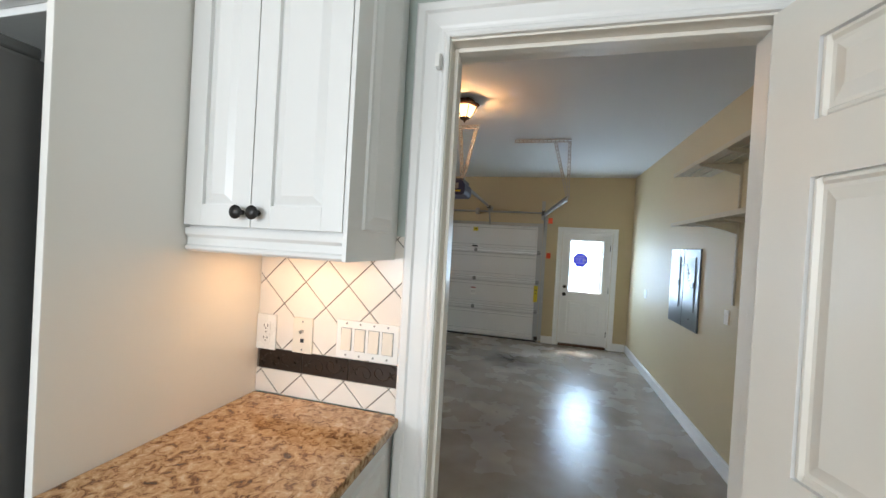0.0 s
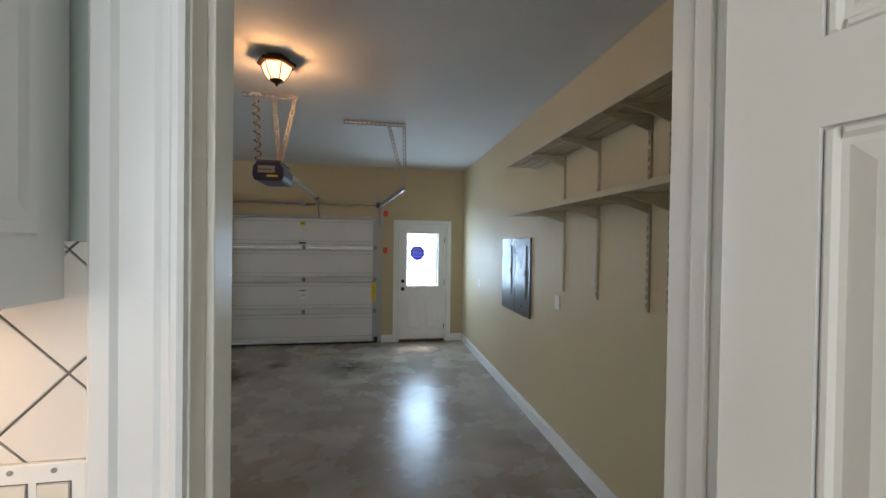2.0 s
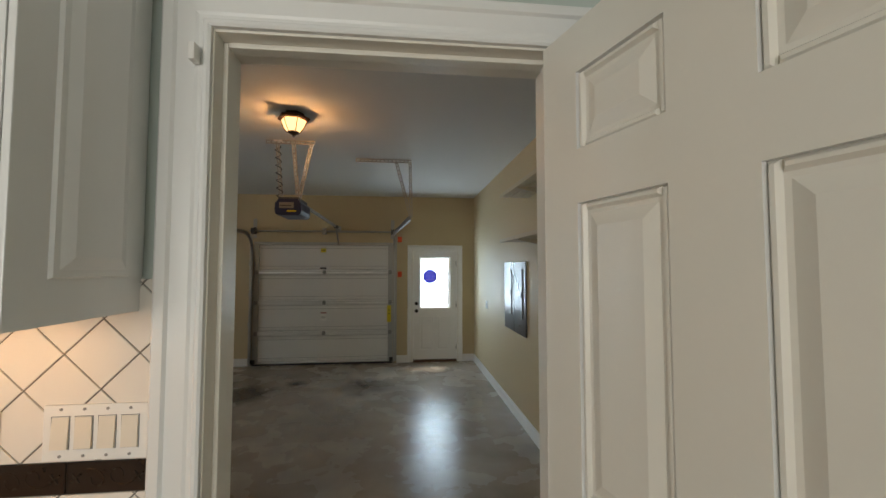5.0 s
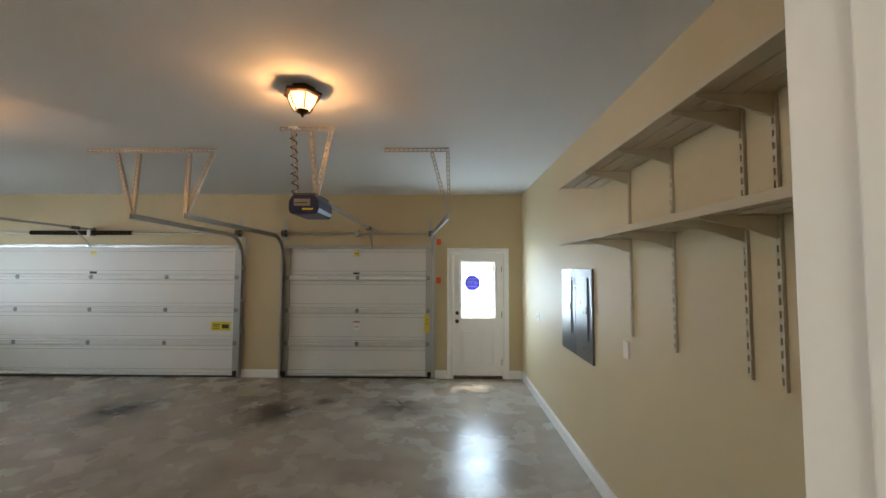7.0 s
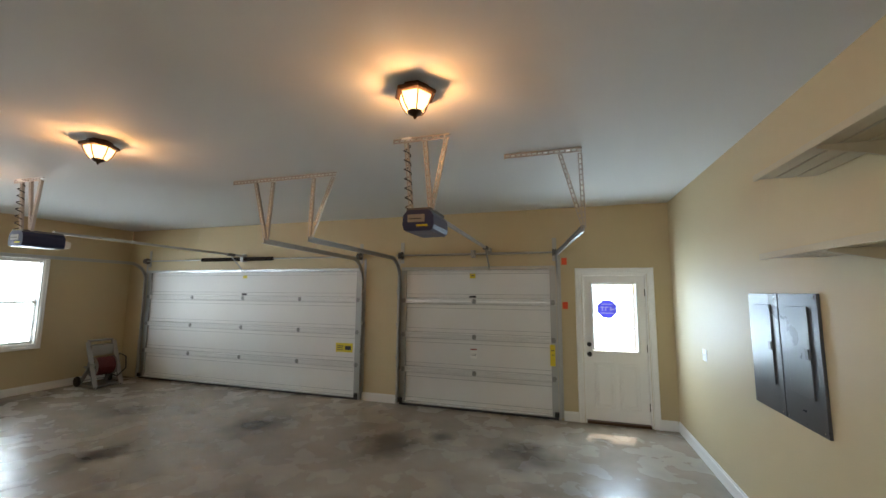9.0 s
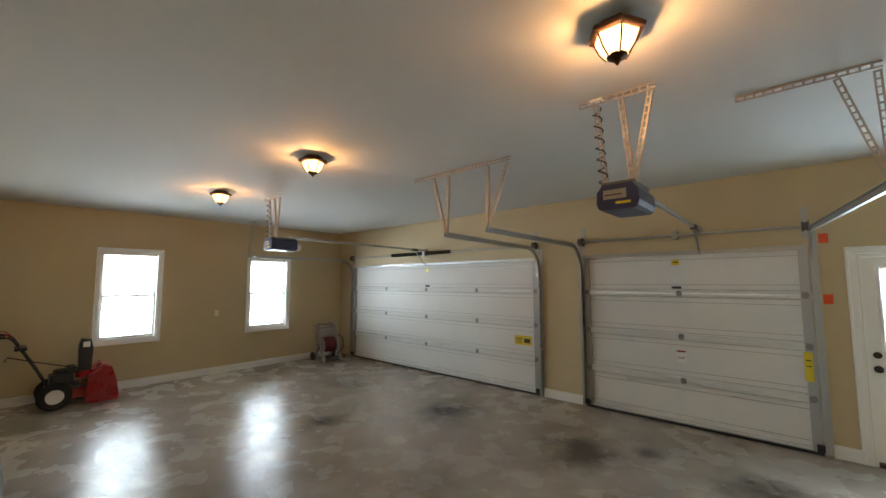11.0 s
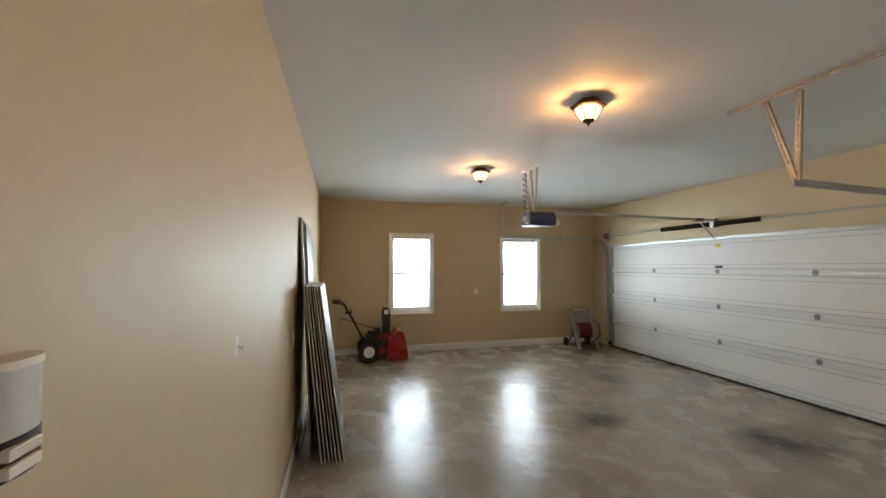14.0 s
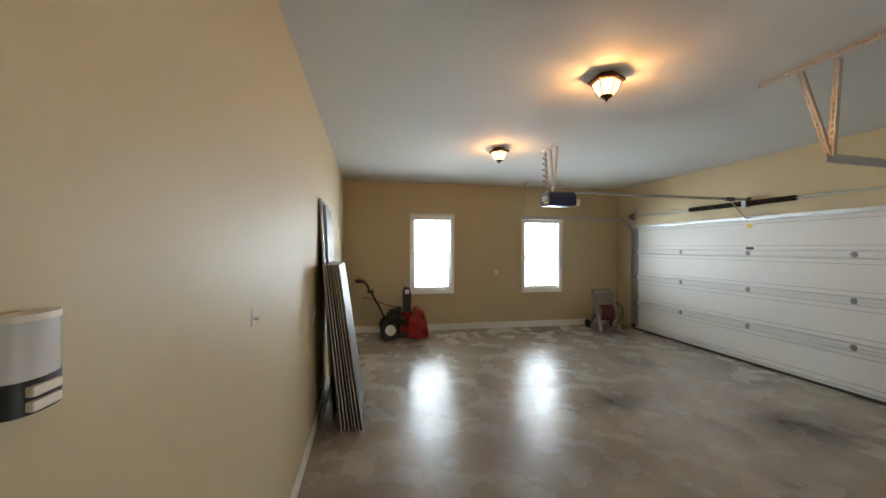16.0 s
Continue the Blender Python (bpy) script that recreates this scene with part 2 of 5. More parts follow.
def lathe(bm, prof, seg=24, m=Matrix()):
    """A turned shape from (radius, height) pairs round z."""
    rings = [[bm.verts.new(m @ Vector((r * math.cos(2 * math.pi * i / seg), r * math.sin(2 * math.pi * i / seg), z))) for i in range(seg)] for r, z in prof]
    for p, q in zip(rings, rings[1:]):
        for i in range(seg):
            bm.faces.new((p[i], p[(i + 1) % seg], q[(i + 1) % seg], q[i]))
    for ring, flip in ((rings[0], True), (rings[-1], False)):
        bm.faces.new(ring[::-1] if flip else ring)
    return bm


def prism(bm, pts, axis, lo, hi):
    """A profile of 2D points pushed along an axis (0, 1 or 2) from lo to hi; the points fill the other two axes in order."""
    def at(p, h):
        c = list(p)
        c.insert(axis, h)
        return bm.verts.new(c)
    A, B = [at(p, lo) for p in pts], [at(p, hi) for p in pts]
    k = len(pts)
    for i in range(k):
        bm.faces.new((A[i], A[(i + 1) % k], B[(i + 1) % k], B[i]))
    bm.faces.new(A[::-1])
    bm.faces.new(B)
    return bm


def tube(bm, pts, r, seg=10):
    """A round tube along points."""
    pts = [Vector(p) for p in pts]
    rings, side = [], None
    for i, p in enumerate(pts):
        d = (pts[min(i + 1, len(pts) - 1)] - pts[max(i - 1, 0)]).normalized()
        side = (d.orthogonal() if side is None else (side - d * side.dot(d))).normalized()
        o = d.cross(side)
        rings.append([bm.verts.new(p + r * (side * math.cos(2 * math.pi * k / seg) + o * math.sin(2 * math.pi * k / seg))) for k in range(seg)])
    for a, b in zip(rings, rings[1:]):
        for k in range(seg):
            bm.faces.new((a[k], a[(k + 1) % seg], b[(k + 1) % seg], b[k]))
    bm.faces.new(rings[0][::-1])
    bm.faces.new(rings[-1])
    return bm


def mesh_of(name, bm, material, smooth=False):
    bmesh.ops.recalc_face_normals(bm, faces=bm.faces)
    me = bpy.data.meshes.new(name)
    bm.to_mesh(me)
    bm.free()
    me.materials.append(material)
    if smooth:
        me.shade_smooth()
        me.set_sharp_from_angle(angle=radians(35))
    return me


def part(name, bm, material, parent, label="", smooth=False):
    o = new(name, mesh_of(name, bm, material, smooth))
    o.parent = parent
    if label:
        o["label"] = label
    return o


def thing(name, label, category, m=None, group="", kind=""):
    o = tagged(new(name), label, category, group, kind)
    if m is not None:
        o.matrix_world = m
    return o


def solid(name, bm, material, label, category="", kind="structure", smooth=False):
    return tagged(new(name, mesh_of(name, bm, material, smooth)), label, category or name.split("_")[0], kind=kind)


def B():
    return bmesh.new()


def pierced(bm, axis, u0, u1, d0, d1, z0, z1, holes):
    """A wall along axis 0 (x) or 1 (y), d0..d1 thick, with rectangular holes (u0, u1, z0, z1) through it: one joined mesh."""
    us = sorted({u0, u1, *(min(max(h[i], u0), u1) for h in holes for i in (0, 1))})
    zs = sorted({z0, z1, *(min(max(h[i], z0), z1) for h in holes for i in (2, 3))})
    seen = {}

    def vert(i, k, d):
        key = (i, k, d)
        if key not in seen:
            seen[key] = bm.verts.new((us[i], d, zs[k]) if axis == 0 else (d, us[i], zs[k]))
        return seen[key]

    def full(i, k):
        if not (0 <= i < len(us) - 1 and 0 <= k < len(zs) - 1):
            return False
        cu, cz = (us[i] + us[i + 1]) / 2, (zs[k] + zs[k + 1]) / 2
        return not any(a < cu < b and c < cz < d for a, b, c, d in holes)

    for i in range(len(us) - 1):
        for k in range(len(zs) - 1):
            if not full(i, k):
                continue
            for d in (d0, d1):
                bm.faces.new((vert(i, k, d), vert(i + 1, k, d), vert(i + 1, k + 1, d), vert(i, k + 1, d)))
            for di, dk, p, q in ((-1, 0, (i, k), (i, k + 1)), (1, 0, (i + 1, k), (i + 1, k + 1)), (0, -1, (i, k), (i + 1, k)), (0, 1, (i, k + 1), (i + 1, k + 1))):
                if not full(i + di, k + dk):
                    bm.faces.new((vert(*p, d0), vert(*q, d0), vert(*q, d1), vert(*p, d1)))
    return bm


# ---- the shell ----
W1, W2 = (1.381, 2.181, 0.580, 2.090), (3.775, 4.600, 0.572, 2.065)
GD1, GD2 = (-2.56, -0.19, FLOOR, 1.905), (-8.27, -3.36, FLOOR, 1.905)
ED = (0.19, 1.03, FLOOR, 1.81)
DOORWAY = (-0.43, 0.437, -0.5, 2.064)
solid("floor_garage", box(B(), LEFT - 0.2, RIGHT + 0.2, -0.05, FAR + 0.25, FLOOR - 0.15, FLOOR), M_CONC, "stained sealed concrete garage floor with a glossy surface", "floor")
solid("ceiling_garage", box(B(), LEFT - 0.2, RIGHT + 0.2, -0.06, FAR + 0.2, CEIL, CEIL + 0.15), M_CEIL, "smooth off-white painted garage ceiling", "ceiling")
solid("wall_garage_house", pierced(B(), 0, LEFT - 0.2, RIGHT + 0.2, -0.065, 0.015, FLOOR - 0.1, CEIL, [(DOORWAY[0], DOORWAY[1], -0.02, DOORWAY[3])]), M_BEIGE, "beige painted garage wall with the doorway to the house", "wall")
solid("wall_garage_front", pierced(B(), 0, LEFT - 0.2, RIGHT + 0.2, FAR, FAR + 0.2, FLOOR - 0.1, CEIL, [GD1, GD2, ED]), M_BEIGE, "beige painted garage wall round the overhead doors", "wall")
solid("wall_garage_left", pierced(B(), 1, 0.015, FAR, LEFT - 0.2, LEFT, FLOOR - 0.1, CEIL, [W1, W2]), M_BEIGE, "beige painted garage wall with two windows", "wall")
solid("wall_garage_right", box(B(), RIGHT, RIGHT + 0.2, 0.015, FAR, FLOOR - 0.1, CEIL), M_BEIGE, "beige painted garage wall behind the shelves", "wall")
KL = -3.2
solid("wall_kitchen_door", pierced(B(), 0, KL, KRIGHT + 0.12, KFACE, -0.065, -0.1, KCEIL, [(DOORWAY[0], DOORWAY[1], 0.0, DOORWAY[3])]), M_GREEN, "pale sage green kitchen wall with the doorway", "wall")
solid("wall_kitchen_right", box(B(), KRIGHT, KRIGHT + 0.12, -4.1, KFACE, -0.1, KCEIL), M_GREEN, "pale sage green kitchen wall with a hook rack", "wall")
solid("wall_kitchen_left", box(B(), KL - 0.12, KL, -4.1, -0.065, -0.1, KCEIL), M_GREEN, "pale sage green kitchen wall", "wall")
solid("wall_kitchen_back", pierced(B(), 0, KL - 0.12, KRIGHT + 0.12, -4.2, -4.1, -0.1, KCEIL, [(-2.3, -0.1, 0.85, 2.25)]), M_GREEN, "pale sage green kitchen wall with an added, unseen window opening", "wall")
solid("ceiling_kitchen", box(B(), KL - 0.12, KRIGHT + 0.12, -4.2, -0.065, KCEIL, KCEIL + 0.1), M_CEIL, "white painted kitchen ceiling", "ceiling")
solid("floor_kitchen", box(B(), KL, KRIGHT, -4.1, -0.045, -0.1, 0.0), M_WOODF, "brown wooden kitchen floor", "floor")
bm = B()
for a, b, c, d in ((-1500, 1500, FAR + 0.25, 1500), (-1500, 1500, -1500, -4.2), (-1500, LEFT - 0.2, -4.2, FAR + 0.25), (RIGHT + 0.2, 1500, -4.2, FAR + 0.25)):
    vs = [bm.verts.new((x, y, FLOOR - 0.04)) for x, y in ((a, c), (b, c), (b, d), (a, d))]
    bm.faces.new(vs)
solid("ground", bm, M_OUTG, "pale sunlit driveway and ground outside", "ground")


# ---- trim ----
def frustum(bm, u0, u1, v0, v1, d0, inset, d1, put):
    """A raised or sunk field: rectangle at depth d0 narrowing by inset to depth d1; put maps (u, depth, v) to a point."""
    a = [bm.verts.new(put(u, d0, v)) for u, v in ((u0, v0), (u1, v0), (u1, v1), (u0, v1))]
    b = [bm.verts.new(put(u, d1, v)) for u, v in ((u0 + inset, v0 + inset), (u1 - inset, v0 + inset), (u1 - inset, v1 - inset), (u0 + inset, v1 - inset))]
    for i in range(4):
        bm.faces.new((a[i], a[(i + 1) % 4], b[(i + 1) % 4], b[i]))
    bm.faces.new(b)
    bm.faces.new(a[::-1])
    return bm


def same(u, d, v):
    return (u, d, v)


CASING = ((0.0, 0.0), (0.0, 0.013), (0.006, 0.017), (0.013, 0.017), (0.018, 0.012), (0.026, 0.012), (0.033, 0.015), (0.070, 0.019), (0.076, 0.026), (0.096, 0.028), (0.102, 0.022), (0.102, 0.0))


def casing(parent, u0, u1, z0, z1, face, out, axis=0, material=None, width=0.102, sill=False):
    """Mitred moulding round an opening u0..u1, up to z1, on the wall face; out: +1 or -1, the way it stands proud."""
    k = width / 0.102
    ring = []
    corners = [(u0, z0, -1, 0), (u0, z1, -1, 1), (u1, z1, 1, 1), (u1, z0, 1, 0)]
    if sill:
        corners = [(u0, z0, -1, -1), (u0, z1, -1, 1), (u1, z1, 1, 1), (u1, z0, 1, -1)]
    for j in range(4 if sill else 3):
        bm = B()
        rows = []
        for c in (corners[j], corners[(j + 1) % 4]):
            rows.append([])
            for o, d in CASING:
                u, z = c[0] + c[2] * o * k, c[1] + c[3] * o * k
                p = (u, face + out * (d + 0.0005), z) if axis == 0 else (face + out * (d + 0.0005), u, z)
                rows[-1].append(bm.verts.new(p))
        n = len(CASING)
        for i in range(n):
            bm.faces.new((rows[0][i], rows[0][(i + 1) % n], rows[1][(i + 1) % n], rows[1][i]))
        for r in rows:
            bm.faces.new(r)
        part("casing_board", bm, material or M_WHITE, parent)
        ring.append(1)


def baseboard(name, pts, h=0.13, t=0.016):
    """A skirting of boards along (x0, y0, x1, y1, normal x, normal y) stretches."""
    bm = B()
    for x0, y0, x1, y1, nx, ny in pts:
        for hh, tt in ((h - 0.02, t), (h, t * 0.55)):
            xs, ys = sorted((x0, x1)), sorted((y0, y1))
            if nx:
                xs = sorted((x0, x0 + nx * tt))
            else:
                ys = sorted((y0, y0 + ny * tt))
            box(bm, xs[0], xs[1], ys[0], ys[1], FLOOR, FLOOR + hh)
    solid(name, bm, M_WHITE, "white painted baseboard along the garage wall", "baseboard")


HF = 0.015
baseboard("baseboard_right", [(RIGHT, HF, RIGHT, FAR, -1, 0)])
baseboard("baseboard_left", [(LEFT, HF, LEFT, FAR, 1, 0)])
baseboard("baseboard_house", [(LEFT + 0.02, HF, -0.45, HF, 0, 1)], h=0.1)
baseboard("baseboard_front", [(GD2[1] + 0.1, FAR, GD1[0] - 0.1, FAR, 0, -1), (GD1[1] + 0.1, FAR, 0.105, FAR, 0, -1), (1.115, FAR, RIGHT - 0.02, FAR, 0, -1)])

# doorway between kitchen and garage: lining, stops, threshold, kitchen-side casing
frame_k = thing("door_1", "white painted door frame between kitchen and garage", "door frame", kind="structure")
for s, j in ((-1, 0.411), (1, 0.418)):
    part("jamb", box(B(), *sorted((s * (j + 0.019), s * j)), KFACE - 0.001, HF + 0.001, 0.0, 2.064, 0.002), M_JAMB, frame_k)
    part("stop", box(B(), *sorted((s * j, s * (j - 0.012))), -0.088, -0.052, 0.0, 2.045, 0.003), M_JAMB, frame_k)
part("jamb_head", box(B(), -0.411, 0.418, KFACE - 0.001, HF + 0.001, 2.046, 2.064, 0.002), M_JAMB, frame_k)
part("stop", box(B(), -0.399, 0.406, -0.088, -0.052, 2.033, 2.046, 0.003), M_JAMB, frame_k)
part("threshold", box(B(), -0.411, 0.418, -0.045, HF + 0.012, -0.03, 0.012, 0.004), M_GALV, frame_k, "worn metal threshold")
casing(frame_k, -0.414, 0.421, 0.0, 2.052, KFACE, -1, 0, M_WHITE)
part("sensor_magnet", box(B(), -0.447, -0.433, KFACE - 0.045, KFACE - 0.017, 1.955, 1.995, 0.003), M_PLATE, frame_k, "small white alarm magnet")


def six_panel(parent, w, h, t, rows, cols):
    """Stiles, rails and raised panels of a moulded door, hinge edge at u = 0, running to u = -w."""
    bm = B()
    us = [0.0] + [c for col in cols for c in col] + [w]
    for a, b in zip(us[::2], us[1::2]):
        box(bm, -b, -a, 0, t, 0.008, h)
    zs = [0.008] + [r for row in rows for r in row] + [h]
    for c0, c1 in cols:
        for a, b in zip(zs[::2], zs[1::2]):
            box(bm, -c1, -c0, 0, t, a, b)
    part("stile_and_rail_frame", bm, M_WHITE, parent)
    for z0, z1 in rows:
        for c0, c1 in cols:
            bm = B()
            box(bm, -c1, -c0, 0.012, t - 0.012, z0, z1)
            for side in (0, 1):
                def put(u, d, v):
                    return (-u, d if side == 0 else t - d, v)
                # ogee round the panel, then the raised field
                k = 0.018
                for q0, q1, r0, r1 in ((c0, c0 + k, z0, z1), (c1 - k, c1, z0, z1), (c0 + k, c1 - k, z0, z0 + k), (c0 + k, c1 - k, z1 - k, z1)):
                    frustum(bm, q0, q1, r0, r1, 0.0121, 0.006, 0.0035, put)
                frustum(bm, c0 + 0.026, c1 - 0.026, z0 + 0.026, z1 - 0.026, 0.0121, 0.028, 0.0025, put)
            part("panel", bm, M_WHITE, parent)


HINGE = Matrix.Translation((0.416, KFACE - 0.004, 0.0)) @ pose(0, 0, 0, 0, 0, 105)
door_k = thing("panel_door", "white six-panel interior door standing open into the kitchen", "door", HINGE)
LEAFROWS = ((0.24, 0.865), (1.0, 1.632), (1.752, 1.925))
six_panel(door_k, 0.812, 2.038, 0.035, LEAFROWS, ((0.1185, 0.338), (0.476, 0.694)))
for o in door_k.children:
    o.data.materials.append(M_JAMB)
    for p in o.data.polygons:
        if p.center.y > 0.0176 or p.center.x < -0.8115:
            p.material_index = 1
for z in (0.2, 1.01, 1.81):
    hb = B()
    cyl(hb, (0.006, -0.006, z), (0.006, -0.006, z + 0.1), 0.0065, 12)
    cyl(hb, (0.006, -0.006, z + 0.1), (0.006, -0.006, z + 0.108), 0.0045, 10)
    box(hb, -0.002, 0.0015, 0.0, 0.031, z, z + 0.1)
    part("hinge", hb, M_BLACK, door_k, "black metal hinge")
for s in (0, 1):
    kb = B()
    m = Matrix.Translation((-0.752, 0.0 if s == 0 else 0.035, 0.925)) @ (pose(0, 0, 0, 90) if s == 0 else pose(0, 0, 0, -90))
    lathe(kb, ((0.033, 0.0), (0.033, 0.004), (0.026, 0.009), (0.012, 0.013), (0.011, 0.03), (0.022, 0.036), (0.029, 0.046), (0.029, 0.056), (0.02, 0.064), (0.004, 0.066)), 24, m)
    part("door_knob", kb, M_BLACK, door_k, "black round door knob", True)
part("latch_plate", box(B(), -0.8135, -0.811, 0.006, 0.029, 0.895, 0.955), M_BLACK, door_k)
part("door_sensor", box(B(), -0.806, -0.772, -0.022, 0.0, 1.955, 2.036, 0.004), M_PLATE, door_k, "white plastic door alarm sensor")

# ---- kitchen ----
CL, CR, CF = -1.022, -0.549, -0.416
cab = thing("wall_cabinet", "white painted wall cabinet with two raised-panel doors", "cabinet")
part("carcass", box(B(), CL, CR - 0.012, CF, KFACE - 0.002, 1.41, 2.58), M_CABW, cab)
bm = B()
box(bm, CR - 0.012, CR, CF - 0.02, KFACE - 0.002, 1.394, 2.58, 0.002)


def cabput(u, d, v):
    return (CR + d, u, v)


frustum(bm, CF + 0.05, KFACE - 0.05, 1.47, 2.5, -0.001, 0.004, 0.006, cabput)
frustum(bm, CF + 0.066, KFACE - 0.066, 1.486, 2.48, 0.006, 0.022, 0.013, cabput)
part("side_panel", bm, M_CABW, cab)
for i, (a, b) in enumerate(((CL + 0.004, -0.8155), (-0.8125, CR - 0.014))):
    bm = B()
    z0, z1 = 1.462, 2.56
    s = 0.055
    for q0, q1, r0, r1 in ((a, a + s, z0, z1), (b - s, b, z0, z1), (a + s, b - s, z0, z0 + s), (a + s, b - s, z1 - s, z1)):
        box(bm, q0, q1, CF - 0.021, CF - 0.001, r0, r1, 0.0015)
    box(bm, a + s, b - s, CF - 0.010, CF - 0.001, z0 + s, z1 - s)

    def cput(u, d, v):
        return (u, CF - d, v)
    frustum(bm, a + s + 0.004, b - s - 0.004, z0 + s + 0.004, z1 - s - 0.004, 0.0098, 0.022, 0.019, cput)
    d = part("door", bm, M_CABW, cab)
    kx = (b - 0.022) if i == 0 else (a + 0.022)
    kb = B()
    lathe(kb, ((0.007, 0.0), (0.006, 0.004), (0.0055, 0.014), (0.009, 0.017), (0.0165, 0.021), (0.017, 0.025), (0.012, 0.03), (0.003, 0.032)), 20,
          Matrix.Translation((kx, CF - 0.021, 1.498)) @ pose(0, 0, 0, 90))
    part("knob", kb, M_BLACK, d, "round black cabinet knob", True)
bm = B()
prism(bm, ((CF - 0.004, 1.394), (CF - 0.012, 1.400), (CF - 0.012, 1.408), (CF - 0.006, 1.412), (CF - 0.006, 1.430), (CF - 0.014, 1.438), (CF - 0.014, 1.455), (CF + 0.012, 1.455), (CF + 0.012, 1.394)), 0, CL + 0.002, CR - 0.0125)
part("light_rail", bm, M_CABW, cab)
ucl = thing("under_cabinet_light", "slim warm glowing light bar fixed under the wall cabinet", "lamp")
part("housing", box(B(), -0.95, -0.62, -0.31, -0.25, 1.392, 1.408, 0.003), M_PLATE, ucl)
part("diffuser", box(B(), -0.94, -0.63, -0.303, -0.257, 1.388, 1.3915), glow("warm_tube", (1.0, 0.56, 0.25), 15.0), ucl, "warm glowing diffuser")

pan = thing("refrigerator_end_panel", "tall cream painted panel beside the refrigerator", "panel")
part("board", box(B(), -1.044, -1.0235, -0.72, KFACE - 0.002, 0.0, 2.58, 0.002), M_PANEL, pan)
fr = thing("refrigerator", "dark grey refrigerator standing in its recess", "refrigerator")
part("body", box(B(), -1.95, -1.075, -0.78, -0.2, 0.012, 1.76, 0.008), M_DGREY, fr)
part("door", box(B(), -1.95, -1.075, -0.84, -0.785, 0.05, 1.76, 0.012), M_DGREY, fr)
part("hinge_cover", box(B(), -1.17, -1.085, -0.83, -0.70, 1.761, 1.785, 0.006), M_DGREY, fr)
ov = thing("over_refrigerator_cabinet", "white cabinet above the refrigerator", "cabinet")
part("carcass", box(B(), -1.98, -1.046, -0.70, KFACE - 0.002, 1.86, 2.58, 0.002), M_CABW, ov)
part("door", box(B(), -1.97, -1.05, -0.722, -0.7005, 1.875, 2.56, 0.004), M_CABW, ov)

base = thing("base_cabinet", "white base cabinet under the granite worktop", "cabinet")
part("carcass", box(B(), -1.0225, -0.528, -0.70, KFACE - 0.002, 0.1, 0.893, 0.002), M_CABW, base)
part("toe_kick", box(B(), -1.0225, -0.54, -0.64, KFACE - 0.004, 0.0, 0.0995), M_CABW, base)
bm = B()


def bput(u, d, v):
    return (-0.528 + d, u, v)


frustum(bm, -0.64, -0.19, 0.2, 0.83, 0.0002, 0.006, 0.008, bput)
frustum(bm, -0.61, -0.22, 0.23, 0.80, 0.008, 0.025, 0.014, bput)
part("side_panel", bm, M_CABW, base)
part("door", box(B(), -1.015, -0.54, -0.721, -0.7005, 0.12, 0.70, 0.004), M_CABW, base)
dr = part("drawer", box(B(), -1.015, -0.54, -0.721, -0.7005, 0.715, 0.88, 0.004), M_CABW, base)
kb = B()
lathe(kb, ((0.007, 0.0), (0.0055, 0.014), (0.0165, 0.021), (0.012, 0.03), (0.003, 0.032)), 20, Matrix.Translation((-0.78, -0.721, 0.8)) @ pose(0, 0, 0, 90))
part("knob", kb, M_BLACK, dr, "", True)
wt = thing("worktop", "polished gold and brown granite worktop", "worktop")
part("slab", box(B(), -1.0225, -0.502, -0.745, KFACE - 0.012, 0.894, 0.926, 0.006), M_GRAN, wt)


